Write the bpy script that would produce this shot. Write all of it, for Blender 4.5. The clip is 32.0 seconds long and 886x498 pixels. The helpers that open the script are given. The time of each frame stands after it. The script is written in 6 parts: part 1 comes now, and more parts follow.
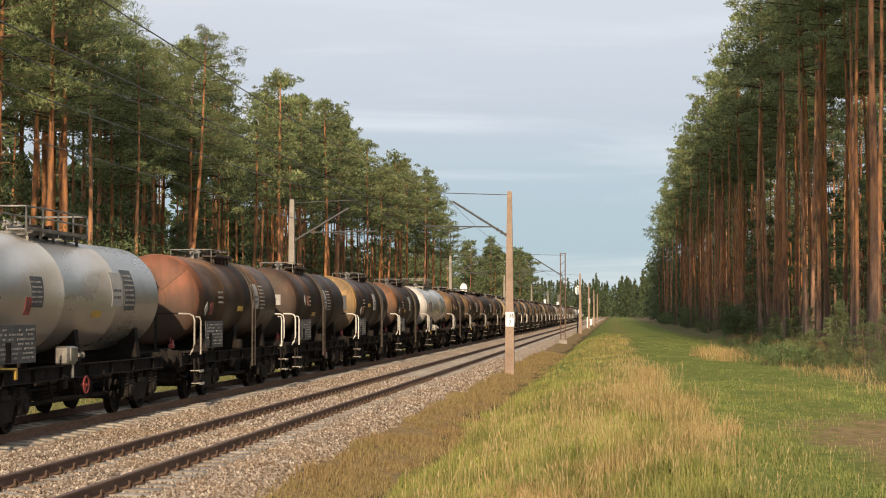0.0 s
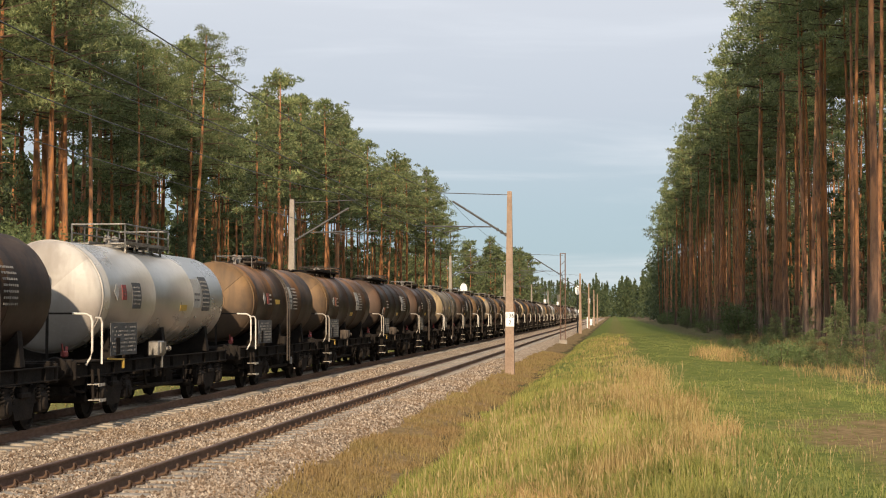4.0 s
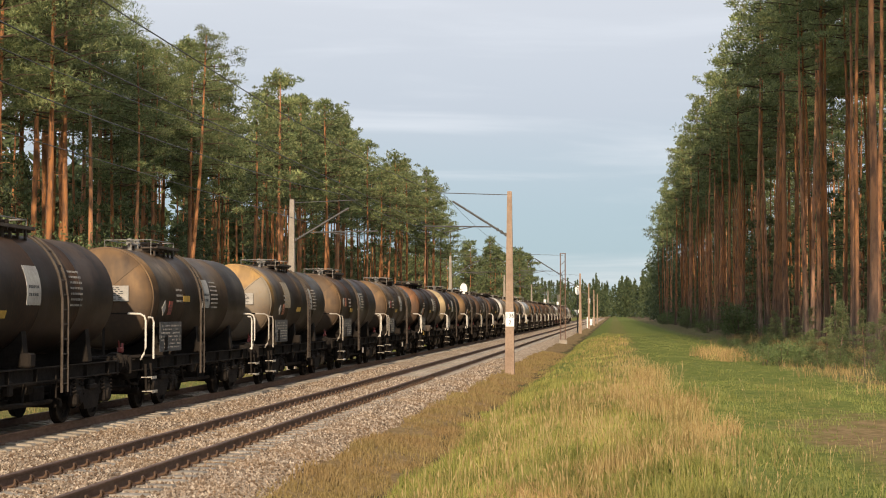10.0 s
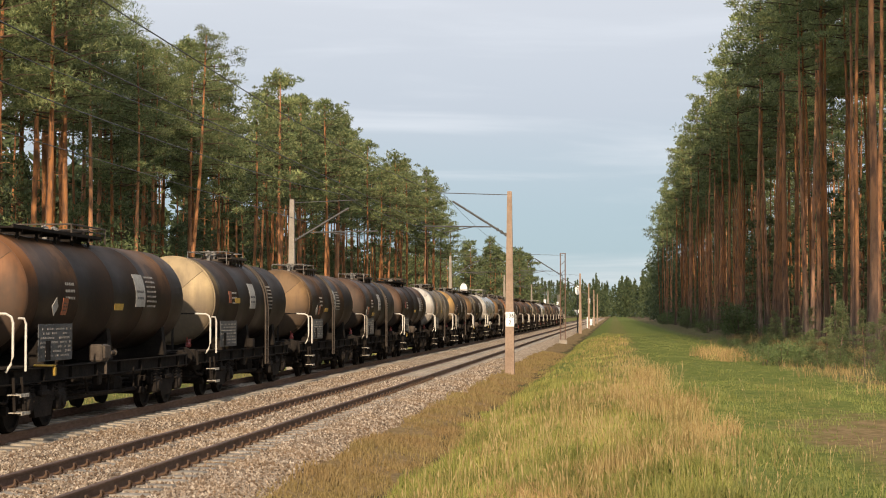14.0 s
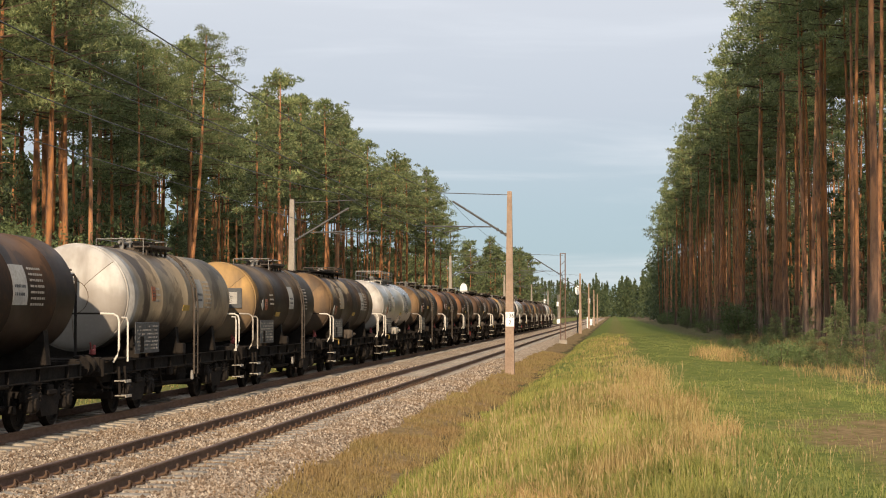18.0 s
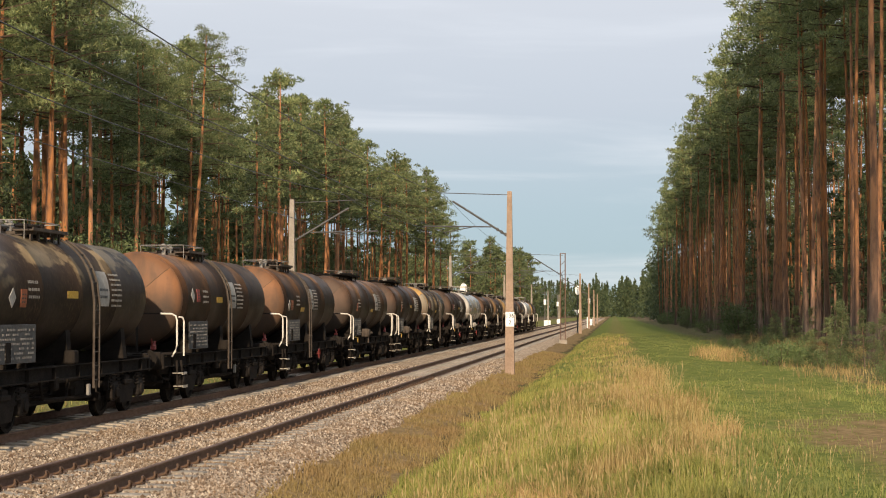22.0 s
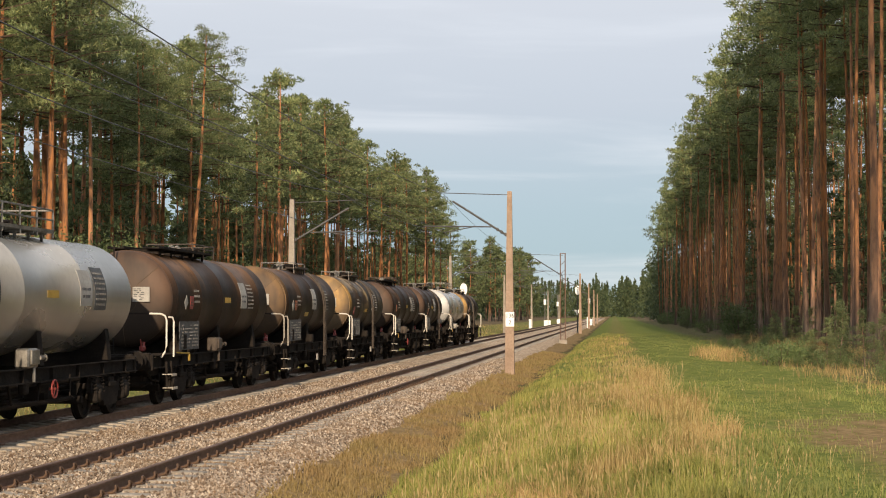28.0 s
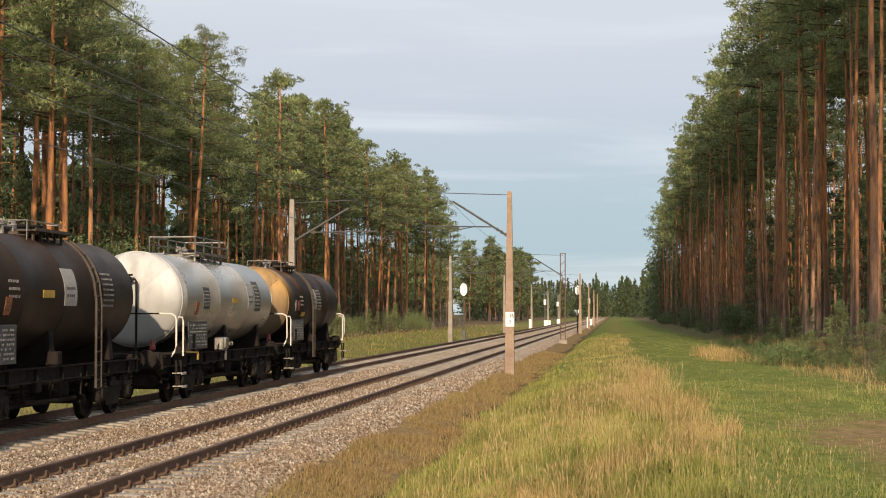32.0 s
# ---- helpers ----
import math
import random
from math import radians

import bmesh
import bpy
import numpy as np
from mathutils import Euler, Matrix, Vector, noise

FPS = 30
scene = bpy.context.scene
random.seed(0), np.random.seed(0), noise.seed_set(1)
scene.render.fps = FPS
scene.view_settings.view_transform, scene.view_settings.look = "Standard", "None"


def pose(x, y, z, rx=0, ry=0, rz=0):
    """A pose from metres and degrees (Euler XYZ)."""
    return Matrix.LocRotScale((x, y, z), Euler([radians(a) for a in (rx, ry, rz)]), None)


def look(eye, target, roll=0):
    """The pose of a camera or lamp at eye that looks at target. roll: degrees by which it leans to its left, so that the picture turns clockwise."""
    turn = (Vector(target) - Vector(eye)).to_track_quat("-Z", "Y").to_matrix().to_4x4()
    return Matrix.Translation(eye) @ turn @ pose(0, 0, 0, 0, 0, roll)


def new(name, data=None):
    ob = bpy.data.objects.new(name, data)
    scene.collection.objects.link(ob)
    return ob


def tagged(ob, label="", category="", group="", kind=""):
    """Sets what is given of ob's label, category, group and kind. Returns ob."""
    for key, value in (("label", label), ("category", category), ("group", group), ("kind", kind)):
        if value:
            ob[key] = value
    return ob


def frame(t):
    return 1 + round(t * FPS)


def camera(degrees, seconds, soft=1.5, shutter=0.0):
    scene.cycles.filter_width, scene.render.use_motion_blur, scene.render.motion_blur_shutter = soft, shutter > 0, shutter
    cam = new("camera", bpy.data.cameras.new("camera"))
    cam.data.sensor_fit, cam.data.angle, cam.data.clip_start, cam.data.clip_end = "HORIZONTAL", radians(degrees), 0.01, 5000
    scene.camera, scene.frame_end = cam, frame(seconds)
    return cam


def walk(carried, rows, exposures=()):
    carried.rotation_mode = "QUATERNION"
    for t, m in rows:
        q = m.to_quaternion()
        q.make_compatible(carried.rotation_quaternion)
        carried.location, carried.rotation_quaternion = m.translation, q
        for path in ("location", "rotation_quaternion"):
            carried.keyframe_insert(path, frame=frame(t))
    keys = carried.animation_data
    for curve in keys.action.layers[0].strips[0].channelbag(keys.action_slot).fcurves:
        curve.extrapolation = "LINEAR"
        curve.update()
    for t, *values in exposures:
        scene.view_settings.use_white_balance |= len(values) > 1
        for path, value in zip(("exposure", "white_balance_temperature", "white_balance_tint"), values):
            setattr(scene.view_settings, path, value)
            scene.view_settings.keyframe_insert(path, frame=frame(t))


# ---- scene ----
# World: x to the right of the line, y along it away from the camera, z = 0 at the rail heads.
EYE = (0.0, 0.0, 2.07)
NEAR_X, FAR_X = -7.05, -11.25
cam = camera(29.3, 32.0, soft=1.05)
VIEW = pose(*EYE, 92.195, 0, 5.767)
walk(cam, [(0.0, VIEW), (32.0, VIEW)], exposures=[(0.0, 0.20), (32.0, 0.20)])

# ---- sky and sun ----
SUN_UP, SUN_SIDE = radians(18), radians(4)
world = bpy.data.worlds.new("sky")
scene.world = world
world.use_nodes = True


def link(nt, a, b):
    nt.links.new(a, b)


def build_sky():
    nt = world.node_tree
    nt.nodes.clear()
    out = nt.nodes.new("ShaderNodeOutputWorld")
    sky = nt.nodes.new("ShaderNodeTexSky")
    sky.sky_type = "NISHITA"
    sky.sun_disc = False
    sky.sun_elevation = SUN_UP
    sky.dust_density = 0.1
    sky.ozone_density = 3.0
    sky.sun_rotation = math.pi + SUN_SIDE
    clear = nt.nodes.new("ShaderNodeBackground")
    clear.inputs["Strength"].default_value = 0.10
    link(nt, sky.outputs[0], clear.inputs["Color"])
    # a veil of thin high cloud, drawn out along the horizon, bluer low down
    co = nt.nodes.new("ShaderNodeTexCoord")
    sep = nt.nodes.new("ShaderNodeSeparateXYZ")
    link(nt, co.outputs["Generated"], sep.inputs[0])
    mp = nt.nodes.new("ShaderNodeMapping")
    mp.inputs["Scale"].default_value = (1.6, 1.6, 17.0)
    mp.inputs["Location"].default_value = (0.3, 0.1, 0.55)
    link(nt, co.outputs["Generated"], mp.inputs["Vector"])
    nz = nt.nodes.new("ShaderNodeTexNoise")
    nz.inputs["Scale"].default_value = 2.3
    nz.inputs["Detail"].default_value = 7.0
    nz.inputs["Roughness"].default_value = 0.52
    nz.inputs["Distortion"].default_value = 0.4
    link(nt, mp.outputs[0], nz.inputs["Vector"])
    up = nt.nodes.new("ShaderNodeValToRGB")
    up.color_ramp.elements[0].position, up.color_ramp.elements[0].color = 0.0, (0.30, 0.435, 0.525, 1)
    up.color_ramp.elements[1].position, up.color_ramp.elements[1].color = 0.70, (0.70, 0.74, 0.82, 1)
    for at, colour in ((0.06, (0.39, 0.485, 0.56, 1)), (0.12, (0.53, 0.56, 0.62, 1)), (0.18, (0.63, 0.645, 0.688, 1)), (0.30, (0.68, 0.70, 0.745, 1))):
        up.color_ramp.elements.new(at).color = colour
    link(nt, sep.outputs["Z"], up.inputs[0])
    wisp = nt.nodes.new("ShaderNodeMapRange")
    wisp.interpolation_type = "SMOOTHSTEP"
    wisp.inputs["From Min"].default_value = 0.48
    wisp.inputs["From Max"].default_value = 0.74
    wisp.inputs["To Max"].default_value = 0.75
    link(nt, nz.outputs["Fac"], wisp.inputs["Value"])
    tone = nt.nodes.new("ShaderNodeMix")
    tone.data_type = "RGBA"
    link(nt, wisp.outputs[0], tone.inputs[0])
    link(nt, up.outputs[0], tone.inputs[6])
    tone.inputs[7].default_value = (0.71, 0.725, 0.768, 1)
    cloud = nt.nodes.new("ShaderNodeBackground")
    link(nt, tone.outputs[2], cloud.inputs["Color"])
    cloud.inputs["Strength"].default_value = 1.0
    mix = nt.nodes.new("ShaderNodeMixShader")
    mix.inputs[0].default_value = 0.88
    link(nt, clear.outputs[0], mix.inputs[1])
    link(nt, cloud.outputs[0], mix.inputs[2])
    link(nt, mix.outputs[0], out.inputs["Surface"])


build_sky()
sun = new("sun", bpy.data.lights.new("sun", "SUN"))
sun.data.energy = 5.0
sun.data.angle = radians(0.8)
sun.data.color = (1.0, 0.80, 0.58)
sun_from = Vector((math.sin(SUN_SIDE) * math.cos(SUN_UP), -math.cos(SUN_SIDE) * math.cos(SUN_UP), math.sin(SUN_UP)))
sun.matrix_world = look(sun_from * 100, (0, 0, 0))


# ---- materials ----
def shader(name):
    m = bpy.data.materials.new(name)
    m.use_nodes = True
    nt = m.node_tree
    return m, nt, nt.nodes["Principled BSDF"]


def nod(nt, kind, **sets):
    n = nt.nodes.new(kind)
    for key, value in sets.items():
        n.inputs[key.replace("_", " ")].default_value = value
    return n


def tint(nt, fac, a, b):
    n = nt.nodes.new("ShaderNodeMix")
    n.data_type = "RGBA"
    for sock, value in ((n.inputs[6], a), (n.inputs[7], b)):
        if isinstance(value, tuple):
            sock.default_value = (*value[:3], 1)
        else:
            link(nt, value, sock)
    if isinstance(fac, float):
        n.inputs[0].default_value = fac
    else:
        link(nt, fac, n.inputs[0])
    return n.outputs[2]


def ramp(nt, value, lo, hi, a=0.0, b=1.0):
    n = nod(nt, "ShaderNodeMapRange", From_Min=lo, From_Max=hi, To_Min=a, To_Max=b)
    link(nt, value, n.inputs["Value"])
    return n.outputs[0]


def grain(nt, scale, stretch=(1, 1, 1), detail=4.0, where="Object", rough=0.55, warp=0.0):
    co = nt.nodes.new("ShaderNodeTexCoord")
    mp = nod(nt, "ShaderNodeMapping", Scale=stretch)
    link(nt, co.outputs[where], mp.inputs["Vector"])
    n = nod(nt, "ShaderNodeTexNoise", Scale=scale, Detail=detail, Roughness=rough, Distortion=warp)
    link(nt, mp.outputs[0], n.inputs["Vector"])
    return n.outputs["Fac"]


def bumped(nt, p, value, strength, distance):
    b = nod(nt, "ShaderNodeBump", Strength=strength, Distance=distance)
    link(nt, value, b.inputs["Height"])
    link(nt, b.outputs[0], p.inputs["Normal"])


def plain(name, dark, light, scale=4.0, rough=0.7, metal=0.0, bump=0.3, depth=0.01, stretch=(1, 1, 1), vary=0.0, fine=None, spec=None):
    """Two-scale mottled surface between two colours."""
    m, nt, p = shader(name)
    big = grain(nt, scale, stretch)
    small = grain(nt, fine or scale * 9, stretch, 3.0)
    c = tint(nt, ramp(nt, big, 0.32, 0.68), dark, light)
    c = tint(nt, ramp(nt, small, 0.35, 0.75, 0.0, 0.45), c, tuple(x * 0.62 for x in dark))
    if vary:
        info = nt.nodes.new("ShaderNodeObjectInfo")
        hsv = nod(nt, "ShaderNodeHueSaturation")
        link(nt, ramp(nt, info.outputs["Random"], 0, 1, 1 - vary, 1 + vary), hsv.inputs["Value"])
        link(nt, c, hsv.inputs["Color"])
        c = hsv.outputs[0]
    link(nt, c, p.inputs["Base Color"])
    link(nt, ramp(nt, small, 0.3, 0.7, max(rough - 0.1, 0.05), min(rough + 0.1, 1)), p.inputs["Roughness"])
    p.inputs["Metallic"].default_value = metal
    p.inputs["Specular IOR Level"].default_value = spec if spec is not None else 0.2 if rough > 0.68 else 0.45
    bumped(nt, p, small, bump, depth)
    return m


def barrel_paint(name, base, soot, rust, spill=(4.7, 2.4), gloss=0.44, metal=0.0, sooty=1.0, edge=0.13, low_from=1.85, low_soft=0.8, patch=0.6, mid=0.49):
    """Tank paint: oily spill round the dome, soot and painted-in shade low on the sides, streaks that run down."""
    m, nt, p = shader(name)
    co = nt.nodes.new("ShaderNodeTexCoord")
    sep = nt.nodes.new("ShaderNodeSeparateXYZ")
    link(nt, co.outputs["Object"], sep.inputs[0])
    info = nt.nodes.new("ShaderNodeObjectInfo")
    shift = nt.nodes.new("ShaderNodeVectorMath")
    shift.operation = "MULTIPLY_ADD"
    shift.inputs[1].default_value = (1, 1, 1)
    link(nt, co.outputs["Object"], shift.inputs[0])
    comb = nt.nodes.new("ShaderNodeCombineXYZ")
    link(nt, ramp(nt, info.outputs["Random"], 0, 1, 0, 60), comb.inputs["Y"])
    link(nt, comb.outputs[0], shift.inputs[2])

    def noise_at(scale, stretch, detail=4.0):
        mp = nod(nt, "ShaderNodeMapping", Scale=stretch)
        link(nt, shift.outputs[0], mp.inputs["Vector"])
        n = nod(nt, "ShaderNodeTexNoise", Scale=scale, Detail=detail, Roughness=0.55)
        link(nt, mp.outputs[0], n.inputs["Vector"])
        return n.outputs["Fac"]

    cloud = noise_at(patch, (1, 0.5, 1))
    streak = noise_at(0.9, (1, 0.45, 0.7), 5.0)
    fine = noise_at(16, (1, 1, 0.6), 3.0)
    c = tint(nt, ramp(nt, cloud, mid - edge, mid + edge), base, rust)
    c = tint(nt, ramp(nt, streak, 0.52, 0.62, 0, 0.22 if metal < 0.5 else 0.12), c, soot)
    # the end's coat comes round onto the first plates, with a ragged edge
    round_edge = nt.nodes.new("ShaderNodeMath")
    round_edge.operation = "MULTIPLY_ADD"
    round_edge.inputs[1].default_value = -1.7
    link(nt, info.outputs["Alpha"], round_edge.inputs[0])
    torn = nt.nodes.new("ShaderNodeMath")
    torn.operation = "MULTIPLY_ADD"
    torn.inputs[1].default_value = 1.5
    link(nt, noise_at(1.1, (1, 1, 0.6), 6.0), torn.inputs[0])
    link(nt, sep.outputs["Y"], torn.inputs[2])
    link(nt, torn.outputs[0], round_edge.inputs[2])
    blot = noise_at(1.5, (1, 0.8, 0.7), 6.0)
    runs = noise_at(2.2, (1, 1.5, 0.12), 4.0)
    if metal < 0.5:
        c = tint(nt, ramp(nt, blot, 0.53, 0.58, 0, 0.55), c, soot)
        c = tint(nt, ramp(nt, blot, 0.40, 0.36, 0, 0.30), c, tuple(min(x * 1.35, 0.5) for x in base))
    c = tint(nt, ramp(nt, runs, 0.55, 0.66, 0, (0.5 if base[1] < 0.15 else 0.28) if metal < 0.5 else 0.12), c, soot)
    coat = tint(nt, ramp(nt, streak, 0.44, 0.62, 0, 0.6), info.outputs["Color"], soot)
    c = tint(nt, ramp(nt, round_edge.outputs[0], 0.72, 0.92, 0.9, 0.0), c, coat)
    # the spill: distance from the dome along the tank, made ragged
    off = nt.nodes.new("ShaderNodeMath")
    off.operation = "SUBTRACT"
    link(nt, sep.outputs["Y"], off.inputs[0])
    off.inputs[1].default_value = spill[0]
    dist = nt.nodes.new("ShaderNodeMath")
    dist.operation = "ABSOLUTE"
    link(nt, off.outputs[0], dist.inputs[0])
    ragged = nt.nodes.new("ShaderNodeMath")
    ragged.operation = "MULTIPLY_ADD"
    ragged.inputs[1].default_value = 3.4
    link(nt, noise_at(0.7, (1, 1, 0.35)), ragged.inputs[0])
    link(nt, dist.outputs[0], ragged.inputs[2])
    c = tint(nt, ramp(nt, ragged.outputs[0], spill[1] + 1.5, spill[1] + 1.68, 0.9 * sooty, 0.0), c, soot)
    # soot low down, and the shade under the barrel put into the colour
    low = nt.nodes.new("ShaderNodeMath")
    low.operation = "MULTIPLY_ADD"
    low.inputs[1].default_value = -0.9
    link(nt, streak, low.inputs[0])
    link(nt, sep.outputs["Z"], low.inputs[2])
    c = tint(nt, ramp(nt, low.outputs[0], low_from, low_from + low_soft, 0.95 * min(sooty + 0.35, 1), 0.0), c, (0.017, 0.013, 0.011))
    c = tint(nt, ramp(nt, fine, 0.5, 0.8, 0, 0.35), c, tuple(x * 0.5 for x in base))
    hsv = nod(nt, "ShaderNodeHueSaturation")
    link(nt, ramp(nt, info.outputs["Random"], 0, 1, 0.8, 1.2), hsv.inputs["Value"])
    link(nt, c, hsv.inputs["Color"])
    link(nt, hsv.outputs[0], p.inputs["Base Color"])
    link(nt, ramp(nt, streak, 0.3, 0.7, gloss - 0.06, gloss + (0.16 if metal < 0.5 else 0.04)), p.inputs["Roughness"])
    p.inputs["Metallic"].default_value = metal
    p.inputs["Specular IOR Level"].default_value = 0.06 if metal < 0.5 else 0.2
    bumped(nt, p, fine, 0.15 if metal < 0.5 else 0.0, 0.006)
    return m


def end_paint(name, base, grime, skirt=None):
    """Painted tank end with rust runs, darker towards the bottom."""
    m, nt, p = shader(name)
    co = nt.nodes.new("ShaderNodeTexCoord")
    sep = nt.nodes.new("ShaderNodeSeparateXYZ")
    link(nt, co.outputs["Object"], sep.inputs[0])
    info = nt.nodes.new("ShaderNodeObjectInfo")
    comb = nt.nodes.new("ShaderNodeCombineXYZ")
    link(nt, ramp(nt, info.outputs["Random"], 0, 1, 0, 50), comb.inputs["X"])
    shift = nt.nodes.new("ShaderNodeVectorMath")
    shift.operation = "ADD"
    link(nt, co.outputs["Object"], shift.inputs[0])
    link(nt, comb.outputs[0], shift.inputs[1])

    def noise_at(scale, stretch):
        mp = nod(nt, "ShaderNodeMapping", Scale=stretch)
        link(nt, shift.outputs[0], mp.inputs["Vector"])
        n = nod(nt, "ShaderNodeTexNoise", Scale=scale, Detail=4.0)
        link(nt, mp.outputs[0], n.inputs["Vector"])
        return n.outputs["Fac"]

    runs = noise_at(3.2, (1, 1, 0.2))
    fine = noise_at(14, (1, 1, 1))
    c = tint(nt, ramp(nt, runs, 0.42, 0.70, 0, 0.65), base, grime)
    c = tint(nt, ramp(nt, noise_at(0.9, (1, 1, 0.8)), 0.52, 0.60, 0, 0.5), c, grime)
    # the upper plate of the three is darker
    spoke = nt.nodes.new("ShaderNodeMath")
    spoke.operation = "ARCTAN2"
    rise = nt.nodes.new("ShaderNodeMath")
    rise.operation = "SUBTRACT"
    rise.inputs[1].default_value = 2.42
    link(nt, sep.outputs["Z"], rise.inputs[0])
    link(nt, rise.outputs[0], spoke.inputs[0])
    link(nt, sep.outputs["X"], spoke.inputs[1])
    if not skirt:
        c = tint(nt, ramp(nt, spoke.outputs[0], 0.728, 0.738, 0.0, 0.30), c, grime)
    if skirt:
        # the lower plates keep an older grey coat under a slanting edge
        slant = nt.nodes.new("ShaderNodeMath")
        slant.operation = "MULTIPLY_ADD"
        slant.inputs[1].default_value = -0.80
        link(nt, sep.outputs["X"], slant.inputs[0])
        link(nt, sep.outputs["Z"], slant.inputs[2])
        c = tint(nt, ramp(nt, slant.outputs[0], 2.50, 2.53, 0.93, 0.0), c, skirt)
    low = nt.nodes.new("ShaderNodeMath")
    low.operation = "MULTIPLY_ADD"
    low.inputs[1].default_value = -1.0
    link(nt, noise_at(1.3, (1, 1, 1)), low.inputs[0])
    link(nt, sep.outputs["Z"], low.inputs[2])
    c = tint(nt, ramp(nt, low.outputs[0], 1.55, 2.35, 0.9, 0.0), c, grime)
    c = tint(nt, ramp(nt, fine, 0.52, 0.78, 0, 0.3), c, tuple(x * 0.55 for x in base))
    link(nt, c, p.inputs["Base Color"])
    p.inputs["Roughness"].default_value = 0.6
    p.inputs["Specular IOR Level"].default_value = 0.3
    bumped(nt, p, fine, 0.12, 0.005)
    return m


SOOT = (0.031, 0.019, 0.012)
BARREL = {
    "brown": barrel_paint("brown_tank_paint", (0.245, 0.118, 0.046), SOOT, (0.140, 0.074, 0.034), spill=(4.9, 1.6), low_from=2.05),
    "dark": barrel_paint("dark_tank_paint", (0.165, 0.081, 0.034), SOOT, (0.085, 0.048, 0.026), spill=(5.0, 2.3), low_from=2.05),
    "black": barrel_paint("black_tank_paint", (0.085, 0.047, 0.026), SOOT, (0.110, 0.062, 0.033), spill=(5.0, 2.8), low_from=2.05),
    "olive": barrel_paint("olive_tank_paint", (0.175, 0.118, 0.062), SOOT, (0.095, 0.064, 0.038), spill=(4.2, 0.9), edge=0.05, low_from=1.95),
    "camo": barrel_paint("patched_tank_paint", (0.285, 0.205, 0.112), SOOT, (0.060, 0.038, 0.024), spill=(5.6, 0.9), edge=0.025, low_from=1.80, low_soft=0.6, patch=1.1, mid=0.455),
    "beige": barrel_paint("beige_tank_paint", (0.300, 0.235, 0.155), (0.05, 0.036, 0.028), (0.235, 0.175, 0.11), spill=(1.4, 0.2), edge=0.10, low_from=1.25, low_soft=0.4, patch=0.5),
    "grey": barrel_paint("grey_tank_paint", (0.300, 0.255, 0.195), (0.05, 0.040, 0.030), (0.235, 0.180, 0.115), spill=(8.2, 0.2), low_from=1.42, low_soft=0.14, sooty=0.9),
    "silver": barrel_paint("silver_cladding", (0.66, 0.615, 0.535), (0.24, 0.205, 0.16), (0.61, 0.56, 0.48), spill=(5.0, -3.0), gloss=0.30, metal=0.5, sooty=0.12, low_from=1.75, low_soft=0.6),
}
GRIME = (0.045, 0.030, 0.020)
END_COATS = {"rust": (0.24, 0.085, 0.040), "orange": (0.215, 0.095, 0.038), "ochre": (0.21, 0.122, 0.052), "yellow": (0.43, 0.255, 0.085), "half": (0.43, 0.255, 0.085),
             "cream": (0.45, 0.335, 0.180), "brown": (0.100, 0.056, 0.033), "white": (0.56, 0.53, 0.48), "silver": (0.58, 0.57, 0.55)}
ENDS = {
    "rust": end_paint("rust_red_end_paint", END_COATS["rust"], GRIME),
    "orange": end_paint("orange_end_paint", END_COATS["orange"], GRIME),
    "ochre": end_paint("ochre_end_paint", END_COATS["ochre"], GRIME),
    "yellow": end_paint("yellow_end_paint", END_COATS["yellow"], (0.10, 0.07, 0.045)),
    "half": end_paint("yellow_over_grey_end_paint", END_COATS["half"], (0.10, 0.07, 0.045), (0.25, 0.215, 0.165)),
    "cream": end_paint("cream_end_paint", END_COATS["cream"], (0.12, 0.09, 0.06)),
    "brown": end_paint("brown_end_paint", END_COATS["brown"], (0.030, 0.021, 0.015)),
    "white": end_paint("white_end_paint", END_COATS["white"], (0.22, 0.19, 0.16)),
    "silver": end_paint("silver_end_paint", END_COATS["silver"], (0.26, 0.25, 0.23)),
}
FRAME_BLACK = plain("sooty_frame_steel", (0.014, 0.012, 0.011), (0.032, 0.026, 0.021), 3.0, 0.85, spec=0.06)
WELD = plain("grimy_weld_seam", (0.070, 0.048, 0.030), (0.15, 0.10, 0.06), 6.0, 0.75)
WHEEL = plain("wheel_steel", (0.010, 0.009, 0.008), (0.020, 0.016, 0.013), 6.0, 0.75, spec=0.08)
STEP_EDGE = plain("worn_step_paint", (0.20, 0.165, 0.12), (0.60, 0.55, 0.46), 14.0, 0.6)
RUSTY = plain("rusty_ladder_steel", (0.055, 0.042, 0.033), (0.11, 0.088, 0.068), 5.0, 0.7)
RAIL_WHITE = plain("white_handrail_paint", (0.56, 0.51, 0.43), (0.74, 0.70, 0.62), 6.0, 0.5)
RAIL_GRIMY = plain("grimy_handrail_paint", (0.22, 0.19, 0.15), (0.46, 0.41, 0.34), 9.0, 0.55)
YELLOW = plain("yellow_paint", (0.34, 0.21, 0.03), (0.52, 0.33, 0.05), 3.0, 0.5)
RED = plain("red_valve_paint", (0.17, 0.025, 0.02), (0.28, 0.045, 0.035), 6.0, 0.55)
ORANGE = plain("orange_plate_paint", (0.20, 0.055, 0.02), (0.30, 0.085, 0.03), 3.0, 0.5)
PANEL = plain("dark_data_board_paint", (0.040, 0.042, 0.044), (0.075, 0.076, 0.076), 4.0, 0.6)
PATCH = plain("beige_repaint", (0.24, 0.185, 0.115), (0.34, 0.27, 0.18), 2.0, 0.6)
SIGN = plain("dusty_white_sign_paint", (0.27, 0.25, 0.22), (0.42, 0.40, 0.36), 2.0, 0.6)
LETTER = plain("pale_lettering_paint", (0.15, 0.138, 0.122), (0.29, 0.27, 0.24), 5.0, 0.6)
